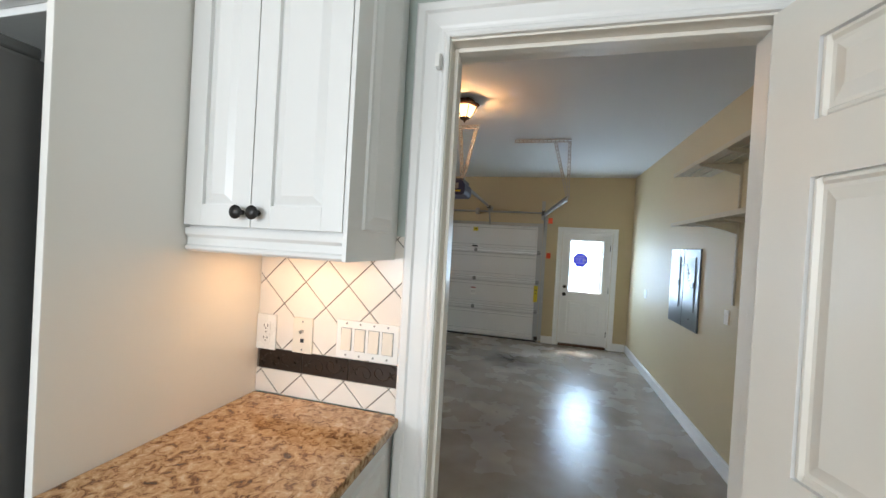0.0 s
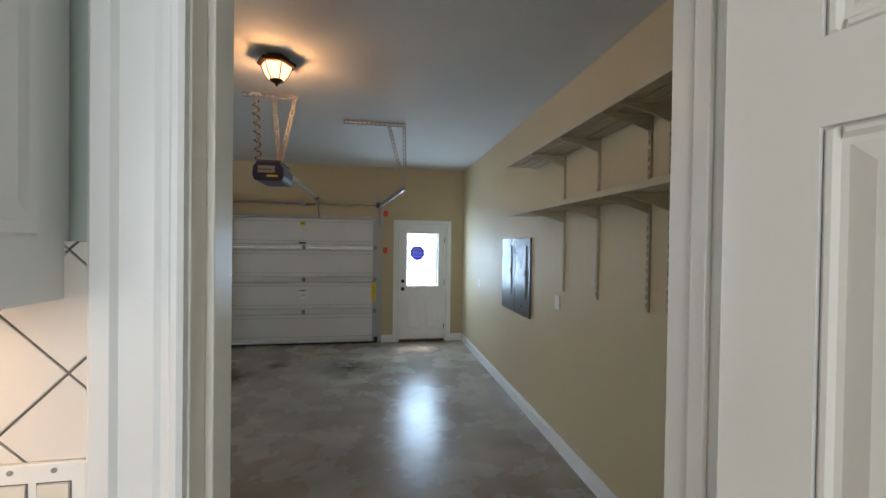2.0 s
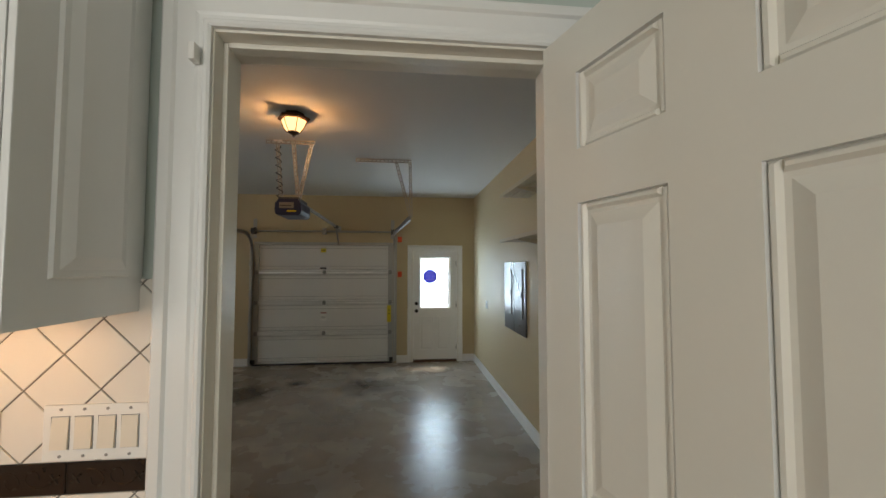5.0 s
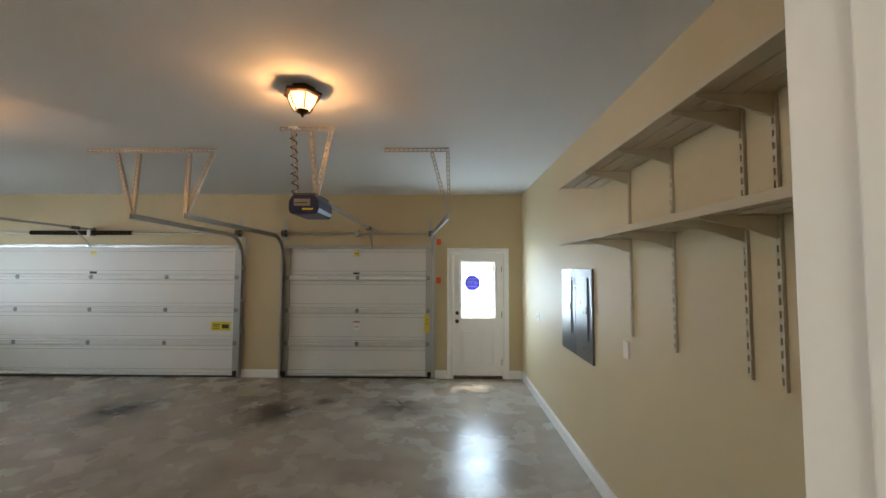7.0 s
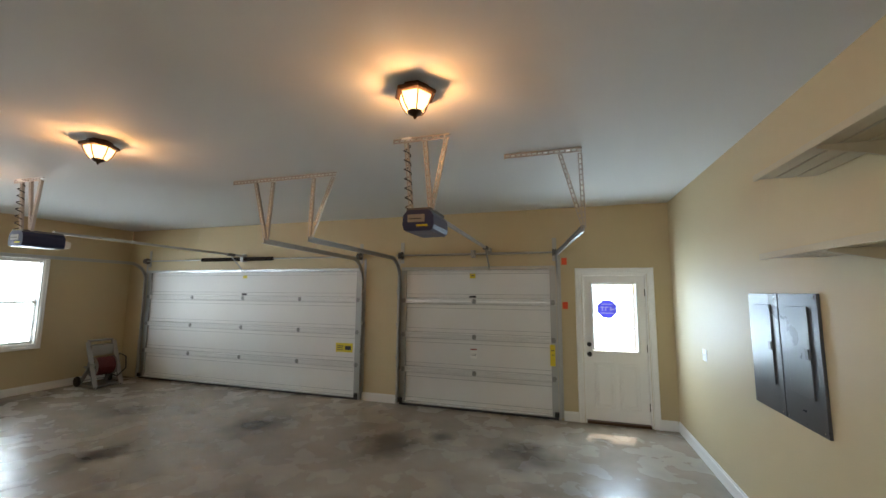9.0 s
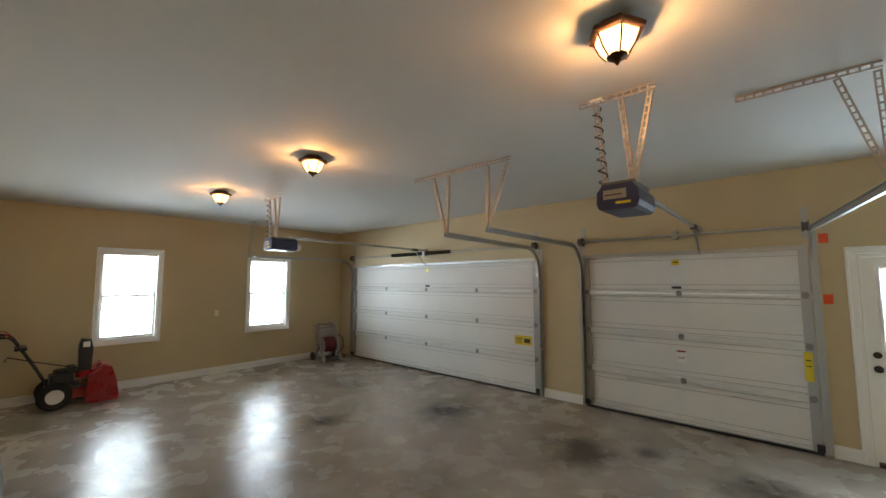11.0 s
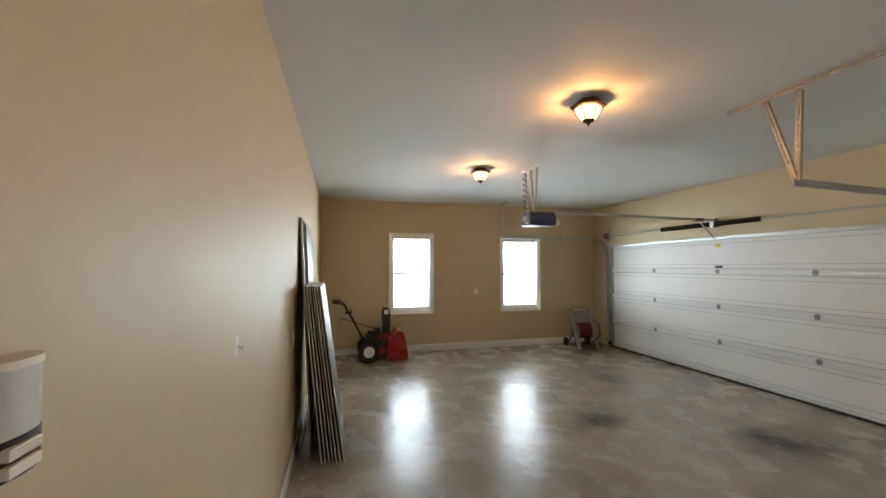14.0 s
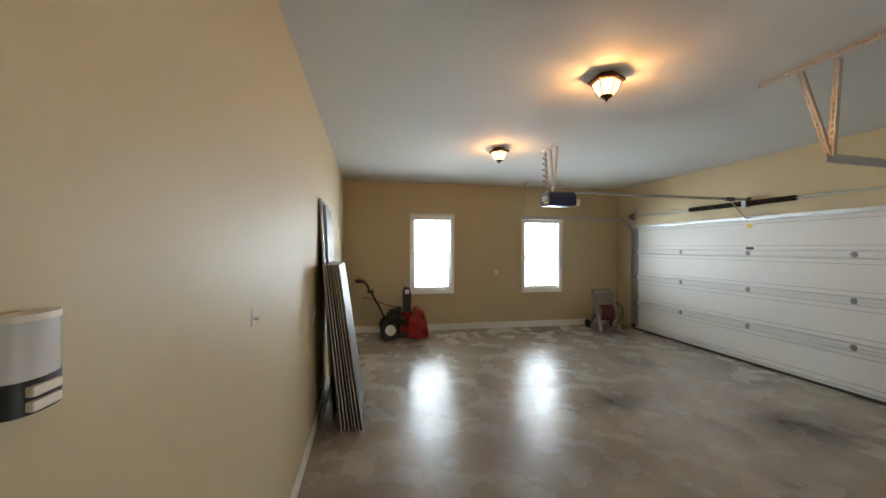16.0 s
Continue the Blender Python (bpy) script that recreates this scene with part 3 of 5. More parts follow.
def plate(name, label, x, z, w, h, kindof, y=KFACE - 0.011, m=None, material=None):
    """A wall plate in the xz plane facing -y; kindof: rockers, duplex, cable, blank."""
    t = thing(name, label, "wall plate", m)
    if m is not None:
        x = z = y = 0.0
    material = material or M_PLATE
    part("cover", box(B(), x - w / 2, x + w / 2, y - 0.006, y, z - h / 2, z + h / 2, 0.0025), material, t)
    if isinstance(kindof, int):
        for i in range(kindof):
            cx = x + (i - (kindof - 1) / 2) * 0.046
            bm = B()
            prism(bm, ((y - 0.0065, z - 0.033), (y - 0.0120, z - 0.033), (y - 0.0075, z + 0.033), (y - 0.0065, z + 0.033)) if i % 2 == 0 else
                  ((y - 0.0065, z - 0.033), (y - 0.0105, z - 0.033), (y - 0.0085, z + 0.033), (y - 0.0065, z + 0.033)), 0, cx - 0.0165, cx + 0.0165)
            part("rocker", bm, M_ALMOND, t, "almond rocker switch")
            fr_ = B()
            for q in ((cx - 0.0185, cx - 0.0172, z - 0.035, z + 0.035), (cx + 0.0172, cx + 0.0185, z - 0.035, z + 0.035), (cx - 0.0172, cx + 0.0172, z + 0.0338, z + 0.035), (cx - 0.0172, cx + 0.0172, z - 0.035, z - 0.0338)):
                box(fr_, q[0], q[1], y - 0.0066, y - 0.0062, q[2], q[3])
            part("rocker_gap", fr_, M_DGREY, t)
            for dz in (-0.049, 0.049):
                part("screw", cyl(B(), (cx, y - 0.0072, z + dz), (cx, y - 0.006, z + dz), 0.0032, 10), M_GREYPL, t)
    elif kindof == "duplex":
        for dz in (-0.02, 0.02):
            part("socket_face", box(B(), x - 0.017, x + 0.017, y - 0.008, y - 0.0062, z + dz - 0.014, z + dz + 0.014, 0.001), M_PLATE, t)
            bm = B()
            for dx in (-0.0065, 0.0065):
                box(bm, x + dx - 0.0012, x + dx + 0.0012, y - 0.0084, y - 0.0081, z + dz - 0.003, z + dz + 0.006)
            cyl(bm, (x, y - 0.0084, z + dz - 0.008), (x, y - 0.0081, z + dz - 0.008), 0.0024, 8)
            part("slots", bm, M_INK, t)
        part("screw", cyl(B(), (x, y - 0.0075, z), (x, y - 0.006, z), 0.003, 10), M_GREYPL, t)
    elif kindof == "cable":
        part("coax_jack", cyl(B(), (x, y - 0.018, z + 0.014), (x, y - 0.006, z + 0.014), 0.0055, 12), M_STEEL, t, "metal cable jack")
        part("phone_jack", box(B(), x - 0.006, x + 0.006, y - 0.0075, y - 0.0062, z - 0.022, z - 0.01), M_INK, t)
        for dz in (-0.045, 0.045):
            part("screw", cyl(B(), (x, y - 0.0072, z + dz), (x, y - 0.006, z + dz), 0.003, 10), M_GREYPL, t)
    elif kindof == "toggle":
        part("toggle", box(B(), x - 0.005, x + 0.005, y - 0.016, y - 0.006, z - 0.004, z + 0.012, 0.001), M_PLATE, t)
    return t


plate("switch_plate", "white four-gang plate with almond rocker switches", -0.6225, 1.138, 0.208, 0.117, 4)
plate("socket_plate", "white duplex socket plate on the tiled backsplash", -0.985, 1.128, 0.074, 0.116, "duplex")
plate("cable_plate", "almond cable and telephone plate on the backsplash", -0.848, 1.130, 0.072, 0.114, "cable", material=M_ALMOND)
plate("light_switch", "white rocker switch on the green wall", 0, 0, 0.12, 0.124, 2, m=Matrix.Translation((KRIGHT, -0.632, 1.139)) @ pose(0, 0, 0, 0, 0, -90))

# coat hook rack
rack = thing("coat_hook_rack", "black wall rail with four nickel hooks", "hook rack", Matrix.Translation((KRIGHT, -0.448, 1.4375)) @ pose(0, 0, 0, 0, 0, -90))
part("rail", box(B(), -0.122, 0.122, -0.016, 0.0, -0.021, 0.021, 0.002), M_BLACK, rack)
for i in range(4):
    x = -0.088 + i * 0.0575
    bm = B()
    tube(bm, [(x, -0.016, 0.012), (x, -0.028, 0.013), (x, -0.036, 0.018), (x, -0.04, 0.024)], 0.0032, 8)
    tube(bm, [(x, -0.017, 0.006)] + [(x, -0.031 + 0.011 * math.cos(a), -0.008 + 0.011 * math.sin(a)) for a in [-math.pi * k / 8 for k in range(9)]], 0.0032, 8)
    bmesh.ops.create_uvsphere(bm, u_segments=10, v_segments=6, radius=0.0055, matrix=Matrix.Translation((x, -0.04, 0.025)))
    box(bm, x - 0.006, x + 0.006, -0.0185, -0.0162, -0.014, 0.016, 0.001)
    part("hook", bm, M_STEEL, rack, "brushed nickel double hook", True)

# ---- garage: windows and entry door ----
def window(name, y0, y1, z0, z1):
    w = thing(name, "white double-hung window with raised slatted blind", "window", kind="structure")
    x = LEFT
    casing(w, y0, y1, z0, z1, x, 1, 1, M_WHITE, 0.062, True)
    bm = B()
    for q in ((y0, y0 + 0.02, z0, z1), (y1 - 0.02, y1, z0, z1), (y0 + 0.02, y1 - 0.02, z0, z0 + 0.02), (y0 + 0.02, y1 - 0.02, z1 - 0.02, z1)):
        box(bm, x - 0.13, x - 0.001, q[0], q[1], q[2], q[3])
    part("window_frame", bm, M_WHITE, w)
    zm = (z0 + z1) / 2
    for k, (a, b, d) in enumerate(((z0 + 0.02, zm + 0.015, 0.075), (zm - 0.015, z1 - 0.02, 0.11))):
        bm = B()
        s = 0.038
        for q in ((y0 + 0.02, y0 + 0.02 + s, a, b), (y1 - 0.02 - s, y1 - 0.02, a, b), (y0 + 0.02 + s, y1 - 0.02 - s, a, a + s), (y0 + 0.02 + s, y1 - 0.02 - s, b - s, b)):
            box(bm, x - d - 0.014, x - d + 0.014, q[0], q[1], q[2], q[3], 0.002)
        ym = (y0 + y1) / 2
        for yy in (ym - 0.11, ym + 0.11):
            box(bm, x - d - 0.006, x - d + 0.006, yy - 0.007, yy + 0.007, a + s, b - s)
        box(bm, x - d - 0.0055, x - d + 0.0055, y0 + 0.058, y1 - 0.058, (a + b) / 2 - 0.007, (a + b) / 2 + 0.007)
        sash = part("sash", bm, M_WHITE, w)
        g = part("pane", box(B(), x - d - 0.002, x - d + 0.002, y0 + 0.055, y1 - 0.055, a + s - 0.004, b - s + 0.004), M_GLASS, sash)
        g.visible_shadow = False
    part("sill", box(B(), x - 0.05, x + 0.0, y0 + 0.02, y1 - 0.02, z0 + 0.02, z0 + 0.032, 0.003), M_WHITE, w)
    bl = thing("window_blind", "white horizontal slat blind with open slats", "blind", group="window blinds")
    part("head_rail", box(B(), x - 0.062, x - 0.012, y0 + 0.026, y1 - 0.026, z1 - 0.06, z1 - 0.022, 0.003), M_SLAT, bl)
    me = None
    n = 30
    for i in range(n):
        z = z1 - 0.075 - i * (z1 - z0 - 0.16) / n
        if me is None:
            me = mesh_of("slat", prism(B(), ((-0.022, -0.003), (0.0, 0.001), (0.022, 0.003), (0.022, 0.0045), (0.0, 0.0025), (-0.022, -0.0015)), 1, y0 + 0.03, y1 - 0.03), M_SLAT)
        o = new("slat", me)
        o.parent = bl
        o.location = (x - 0.037, 0, z)
    part("bottom_rail", box(B(), x - 0.058, x - 0.016, y0 + 0.03, y1 - 0.03, z0 + 0.06, z0 + 0.078, 0.003), M_SLAT, bl)
    for yy in (y0 + 0.16, y1 - 0.16):
        part("ladder_cord", cyl(B(), (x - 0.037, yy, z0 + 0.078), (x - 0.037, yy, z1 - 0.06), 0.0012, 6), M_SLAT, bl)


window("window_1", *W1)
window("window_2", *W2)

ed = thing("door_2", "white half-glazed entry door with two lower panels", "door", kind="structure")
casing(ed, ED[0] - 0.004, ED[1] + 0.004, FLOOR, ED[3], FAR, -1, 0, M_WHITE, 0.082)
bm = B()
box(bm, ED[0], ED[0] + 0.022, FAR - 0.001, FAR + 0.14, FLOOR, ED[3])
box(bm, ED[1] - 0.022, ED[1], FAR - 0.001, FAR + 0.14, FLOOR, ED[3])
box(bm, ED[0] + 0.022, ED[1] - 0.022, FAR - 0.001, FAR + 0.14, ED[3] - 0.022, ED[3])
part("jamb", bm, M_WHITE, ed)
part("threshold", box(B(), ED[0] + 0.022, ED[1] - 0.022, FAR - 0.02, FAR + 0.16, FLOOR, FLOOR + 0.035, 0.005), M_BRONZE, ed, "dark bronze threshold")
LX0, LX1, LZ0, LZ1 = ED[0] + 0.026, ED[1] - 0.026, FLOOR + 0.04, ED[3] - 0.026
GX0, GX1, GZ0, GZ1 = 0.335, 0.892, 0.748, 1.668
DY0, DY1 = FAR + 0.03, FAR + 0.07
bm = pierced(B(), 0, LX0, LX1, DY0, DY1, LZ0, LZ1, [(GX0, GX1, GZ0, GZ1)])


def edput(u, d, v):
    return (u, DY0 - d, v)


for a, b in ((LX0 + 0.11, 0.588), (0.638, LX1 - 0.11)):
    k = 0.014
    for q0, q1, r0, r1 in ((a, a + k, -0.03, 0.58), (b - k, b, -0.03, 0.58), (a + k, b - k, -0.03, -0.03 + k), (a + k, b - k, 0.58 - k, 0.58)):
        frustum(bm, q0, q1, r0, r1, -0.0005, 0.004, 0.006, edput)
    frustum(bm, a + 0.035, b - 0.035, 0.005, 0.545, -0.0005, 0.02, 0.007, edput)
leaf = part("door_leaf", bm, M_WHITE, ed)
bm = B()
for q0, q1, r0, r1 in ((GX0 - 0.03, GX0 + 0.004, GZ0 - 0.03, GZ1 + 0.03), (GX1 - 0.004, GX1 + 0.03, GZ0 - 0.03, GZ1 + 0.03), (GX0 + 0.004, GX1 - 0.004, GZ0 - 0.03, GZ0 + 0.004), (GX0 + 0.004, GX1 - 0.004, GZ1 - 0.004, GZ1 + 0.03)):
    frustum(bm, q0, q1, r0, r1, -0.0005, 0.008, 0.012, edput)
part("glazing_bead", bm, M_WHITE, leaf)
g = part("pane", box(B(), GX0 - 0.005, GX1 + 0.005, FAR + 0.047, FAR + 0.053, GZ0 - 0.005, GZ1 + 0.005), M_GLASS, leaf)
g.visible_shadow = False
bm = B()
xm = (GX0 + GX1) / 2
box(bm, xm - 0.006, xm + 0.006, FAR + 0.056, FAR + 0.064, GZ0, GZ1)
for k in (1, 2):
    zz = GZ0 + (GZ1 - GZ0) * k / 3
    box(bm, GX0, GX1, FAR + 0.0565, FAR + 0.0635, zz - 0.006, zz + 0.006)
part("glazing_bars", bm, M_WHITE, leaf)
SX, SZ = 0.521, 1.318
bm = B()
prism(bm, [(SX + 0.136 * math.cos(math.pi / 8 + k * math.pi / 4), SZ + 0.136 * math.sin(math.pi / 8 + k * math.pi / 4)) for k in range(8)], 1, FAR + 0.0435, FAR + 0.0455)
tagged(solid("window_sticker", bm, sticker_film("sticker_blue_film", (0.20, 0.21, 0.8), 0.2), "blue octagonal sticker on the door glass", "sticker", kind=""), "blue octagonal sticker on the door glass", "sticker")
st = bpy.data.objects["window_sticker"]
st["kind"] = "thing"
for a, b, c, d in ((-0.085, -0.035, 0.02, 0.034), (-0.067, -0.053, -0.028, 0.02), (-0.02, 0.02, 0.02, 0.034), (-0.024, -0.010, -0.028, 0.034), (0.04, 0.055, -0.028, 0.034), (0.06, 0.095, -0.01, 0.006), (-0.09, 0.09, -0.062, -0.05), (-0.07, 0.07, 0.062, 0.074)):
    part("mark", box(B(), SX + a, SX + b, FAR + 0.0415, FAR + 0.0432, SZ + c, SZ + d), M_PLATE, st)
for z, r in ((0.825, 0.027), (0.690, 0.028)):
    kb = B()
    lathe(kb, ((r + 0.006, 0.0), (r + 0.006, 0.006), (0.014, 0.012), (0.013, 0.03), (r - 0.002, 0.04), (r, 0.052), (r - 0.01, 0.062), (0.004, 0.064)) if z < 0.8 else ((r + 0.004, 0), (r + 0.004, 0.012), (r - 0.006, 0.02), (0.006, 0.021)), 20, Matrix.Translation((LX0 + 0.055, DY0, z)) @ pose(0, 0, 0, 90))
    part("door_knob" if z < 0.8 else "deadbolt", kb, M_BLACK, leaf, "", True)
for z in (-0.02, 0.75, 1.5):
    part("hinge", cyl(B(), (LX1 + 0.002, DY0 - 0.006, z), (LX1 + 0.002, DY0 - 0.006, z + 0.1), 0.007, 10), M_BLACK, leaf)


# ---- overhead doors ----
def perforated(bm, a, b, w, t=0.003, step=0.045, up=(0, 1, 0)):
    """A punched angle iron: flange with slots, and a plain flange."""
    a, b = Vector(a), Vector(b)
    d = b - a
    n = d.normalized()
    s = n.cross(Vector(up)).normalized()
    u = s.cross(n)
    for k in (-1, 1):
        bar(bm, a + s * k * w * 0.36, b + s * k * w * 0.36, w * 0.28, t, u)
    c = max(2, int(d.length / step))
    for i in range(c + 1):
        p = a + d * (i / c)
        q = p + n * 0.012
        if i < c:
            bar(bm, p, q, w * 0.44, t, u)
    bar(bm, a + s * w * 0.5 + u * w * 0.4, b + s * w * 0.5 + u * w * 0.4, t, w * 0.8, u)


M_DOORLINE = mat("grey_door_line", (0.40, 0.40, 0.39), 0.55, 0.2, vary=0.1, bump=0.03)


def overhead_door(x0, x1, hinges, label):
    g = thing("overhead_garage_door", label, "garage door", group="overhead garage doors")
    y0, y1 = FAR - 0.006, FAR + 0.055
    h = (GD1[3] - FLOOR + 0.02) / 4
    for i in range(4):
        z0, z1 = FLOOR + 0.012 + i * h, FLOOR + 0.012 + (i + 1) * h - 0.004
        bm = B()
        box(bm, x0, x1, y0 + 0.034, y1, z0, z1)
        rl = B()
        prism(rl, ((y0 + 0.034, z0), (y0 + 0.002, z0), (y0, z0 + 0.004), (y0, z0 + 0.034), (y0 + 0.004, z0 + 0.040), (y0 + 0.034, z0 + 0.044)), 0, x0 + 0.001, x1 - 0.001)
        prism(rl, ((y0 + 0.034, z1), (y0 + 0.002, z1), (y0, z1 - 0.004), (y0, z1 - 0.034), (y0 + 0.004, z1 - 0.040), (y0 + 0.034, z1 - 0.044)), 0, x0 + 0.001, x1 - 0.001)
        for zz in (z0 + 0.095, z1 - 0.095):
            box(bm, x0 + 0.06, x1 - 0.06, y0 + 0.027, y0 + 0.0345, zz - 0.006, zz + 0.006)
        sec = part("section", bm, M_GDOOR, g)
        # thin darker strips added along rail and rib edges to draw the section lines
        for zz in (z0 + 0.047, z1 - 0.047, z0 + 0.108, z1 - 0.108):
            part("rolled_hem", box(B(), x0 + 0.09, x1 - 0.09, y0 + 0.029, y0 + 0.0336, zz - 0.003, zz + 0.003), M_DOORLINE, sec)
        part("section_rail", rl, M_GRAIL, sec, "rolled rail of the section, shading in its greyer colour")
        for a, b in ((x0, x0 + 0.085), (x1 - 0.085, x1)):
            part("end_stile", box(B(), a - 0.002, b, y0 - 0.003, y0 + 0.0338, z0 + 0.001, z1 - 0.001), M_GALV, sec, "galvanised end stile")
        if i:
            for k, u in enumerate([x0 + 0.05] + [x0 + (x1 - x0) * q for q in hinges] + [x1 - 0.05]):
                bm = B()
                box(bm, u - 0.026, u + 0.026, y0 - 0.008, y0 - 0.0032, z0 - 0.036, z0 + 0.034, 0.001)
                cyl(bm, (u - 0.035, y0 - 0.012, z0), (u + 0.035, y0 - 0.012, z0), 0.009, 10)
                for dz in (-0.024, 0.024):
                    cyl(bm, (u, y0 - 0.014, z0 + dz), (u, y0 - 0.008, z0 + dz), 0.007, 6)
                part("hinge", bm, M_HINGE, sec)
    zt = FLOOR + 0.012 + 4 * h
    bm = B()
    prism(bm, ((y0 - 0.045, zt - 0.055), (y0 - 0.002, zt - 0.055), (y0 - 0.002, zt - 0.045), (y0 - 0.035, zt - 0.045), (y0 - 0.035, zt - 0.012), (y0 - 0.002, zt - 0.012), (y0 - 0.002, zt - 0.004), (y0 - 0.045, zt - 0.004)), 0, x0 + 0.02, x1 - 0.02)
    part("top_strut", bm, M_GALV, g)
    part("bottom_seal", box(B(), x0, x1, y0 - 0.016, y0 - 0.0012, FLOOR + 0.001, FLOOR + 0.027), M_RUBBER, g, "black rubber bottom seal")
    bm = B()
    box(bm, x0, x1, y0 - 0.006, y0 - 0.001, FLOOR + 0.028, FLOOR + 0.036)
    part("bottom_rail", bm, M_GALV, g)
    for u, s in ((x0 + 0.02, -1), (x1 - 0.02, 1)):
        part("cable_bracket", box(B(), u - 0.035, u + 0.035, y0 - 0.05, y0 - 0.0125, FLOOR + 0.04, FLOOR + 0.11, 0.004), M_BLACK, g)
    return y0, zt


GDX1, GDX2 = (GD1[0] - 0.03, GD1[1] + 0.03), (GD2[0] - 0.03, GD2[1] + 0.03)
overhead_door(*GDX1, (0.5,), "white single sectional overhead door, closed")
Y0, ZT = overhead_door(*GDX2, (0.25, 0.5, 0.755), "white double sectional overhead door, closed")
TRK = 2.07


def door_track(x, side, end_y, end_x):
    """A galvanised C-track: upright beside the door, a curve, and the run back under the ceiling."""
    t = thing("door_track", "galvanised steel track for the overhead door rollers", "track", group="overhead door tracks")
    r = 0.34
    yv = FAR - 0.045
    pts = [(x, yv, FLOOR + 0.02), (x, yv, TRK - r)]
    pts += [(x, yv - r + r * math.cos(a), TRK - r + r * math.sin(a)) for a in [math.pi / 2 * k / 8 for k in range(1, 9)]]
    pts += [(end_x, end_y, TRK + 0.012)]
    bm = B()
    for a, b in zip(pts, pts[1:]):
        a, b = Vector(a), Vector(b)
        d = (b - a).normalized()
        nrm = Vector((1, 0, 0)).cross(d)
        e = d * 0.004
        bar(bm, a - e, b + e, 0.003, 0.055, nrm)
        for k in (-1, 1):
            bar(bm, a - e + nrm * 0.0265 * k + Vector((side * -0.012, 0, 0)), b + e + nrm * 0.0265 * k + Vector((side * -0.012, 0, 0)), 0.024, 0.003, nrm)
    part("channel", bm, M_GALV, t)
    bm = B()
    box(bm, x + side * 0.02 - 0.02, x + side * 0.02 + 0.02, FAR - 0.006, FAR - 0.001, FLOOR + 0.03, TRK + 0.02)
    box(bm, x + side * 0.004 - 0.0015, x + side * 0.004 + 0.0015, FAR - 0.07, FAR - 0.002, FLOOR + 0.03, TRK - r)
    part("wall_angle", bm, M_GALV, t)
    for z in (0.35, 0.87, 1.4):
        part("roller", cyl(B(), (x - side * 0.06, yv, z - 0.05), (x + side * 0.0, yv, z - 0.05), 0.009, 10), M_GALV, t)
        part("track_bracket", box(B(), x + side * 0.004, x + side * 0.032, FAR - 0.06, FAR - 0.0065, z + 0.12, z + 0.17), M_GALV, t)
    return t


door_track(GDX1[1] + 0.03, 1, 3.56, 0.12)
door_track(GDX1[0] - 0.03, -1, 3.56, -2.6)
door_track(GDX2[1] + 0.05, 1, 3.56, -3.165)
door_track(GDX2[0] - 0.03, -1, 3.56, -8.45)


def hanger(label, strip, posts):
    """Punched angle iron: a strip on the ceiling and hanging posts (x0, y0, x1, y1, z1)."""
    t = thing("track_hanger", label, "hanger", group="track hangers")
    bm = B()
    perforated(bm, (strip[0], strip[2], CEIL - 0.022), (strip[1], strip[2], CEIL - 0.022), 0.04)
    part("ceiling_strip", bm, M_RAW, t)
    for x0, y0, x1, y1, z1 in posts:
        bm = B()
        perforated(bm, (x0, y0, CEIL - 0.03), (x1, y1, z1), 0.034)
        part("strap", bm, M_RAW, t)
    return t


TE = TRK + 0.02
hanger("punched steel bracket holding two door tracks", (-3.64, -2.30, 3.56), ((-3.37, 3.6, -3.165, 3.57, TE), (-3.15, 3.62, -3.16, 3.58, TE), (-2.60, 3.6, -2.6, 3.57, TE), (-2.37, 3.62, -2.6, 3.58, TE)))
hanger("punched steel bracket holding one door track", (-0.54, 0.12, 3.54), ((-0.06, 3.585, 0.115, 3.57, TE), (0.105, 3.6, 0.12, 3.58, TE)))
hanger("punched steel bracket beside the side wall", (-8.52, -8.22, 3.59), ((-8.44, 3.6, -8.45, 3.57, TE),))


def torsion(x0, x1, spring, label):
    t = thing("torsion_shaft", label, "shaft", group="torsion shafts")
    y, z = FAR - 0.085, 2.125
    part("shaft", cyl(B(), (x0, y, z), (x1, y, z), 0.0127, 12), M_GALV, t)
    for x in (x0 + 0.07, x1 - 0.07):
        bm = B()
        lathe(bm, ((0.02, -0.03), (0.055, -0.028), (0.055, -0.02), (0.047, -0.018), (0.047, 0.02), (0.06, 0.024), (0.06, 0.03), (0.02, 0.032)), 20, Matrix.Translation((x, y, z)) @ pose(0, 0, 0, 0, 90, 0))
        part("cable_drum", bm, M_DGREY, t, "", True)
        bm = B()
        box(bm, x - 0.004, x + 0.004, y - 0.03, FAR - 0.002, z - 0.06, z + 0.06)
        box(bm, x - 0.03, x + 0.03, FAR - 0.008, FAR - 0.002, z - 0.12, z + 0.22)
        part("end_plate", bm, M_GALV, t)
    xm = (x0 + x1) / 2
    part("centre_plate", box(B(), xm - 0.03, xm + 0.03, y - 0.02, FAR - 0.002, z - 0.05, z + 0.06, 0.003), M_GALV, t)
    if spring:
        for a, b in ((xm - 0.98, xm - 0.05), (xm + 0.05, xm + 0.70)):
            bm = B()
            n = int((b - a) / 0.016)
            lathe(bm, [(0.03 + 0.006 * (k % 2), a + (b - a) * k / (2 * n)) for k in range(2 * n + 1)], 14, Matrix.Translation((0, y, z)) @ pose(0, 0, 0, 0, 90, 0))
            part("spring", bm, M_BLACK, t, "black coil spring", True)
    else:
        part("spring_tube", cyl(B(), (xm - 0.9, y, z), (xm + 0.9, y, z), 0.017, 14), M_GALV, t)
    return xm


XM1 = torsion(GDX1[0] - 0.06, GDX1[1] + 0.06, False, "galvanised torsion tube above the single overhead door")
XM2 = torsion(GDX2[0] - 0.05, GDX2[1] + 0.06, True, "torsion shaft with black springs above the double overhead door")


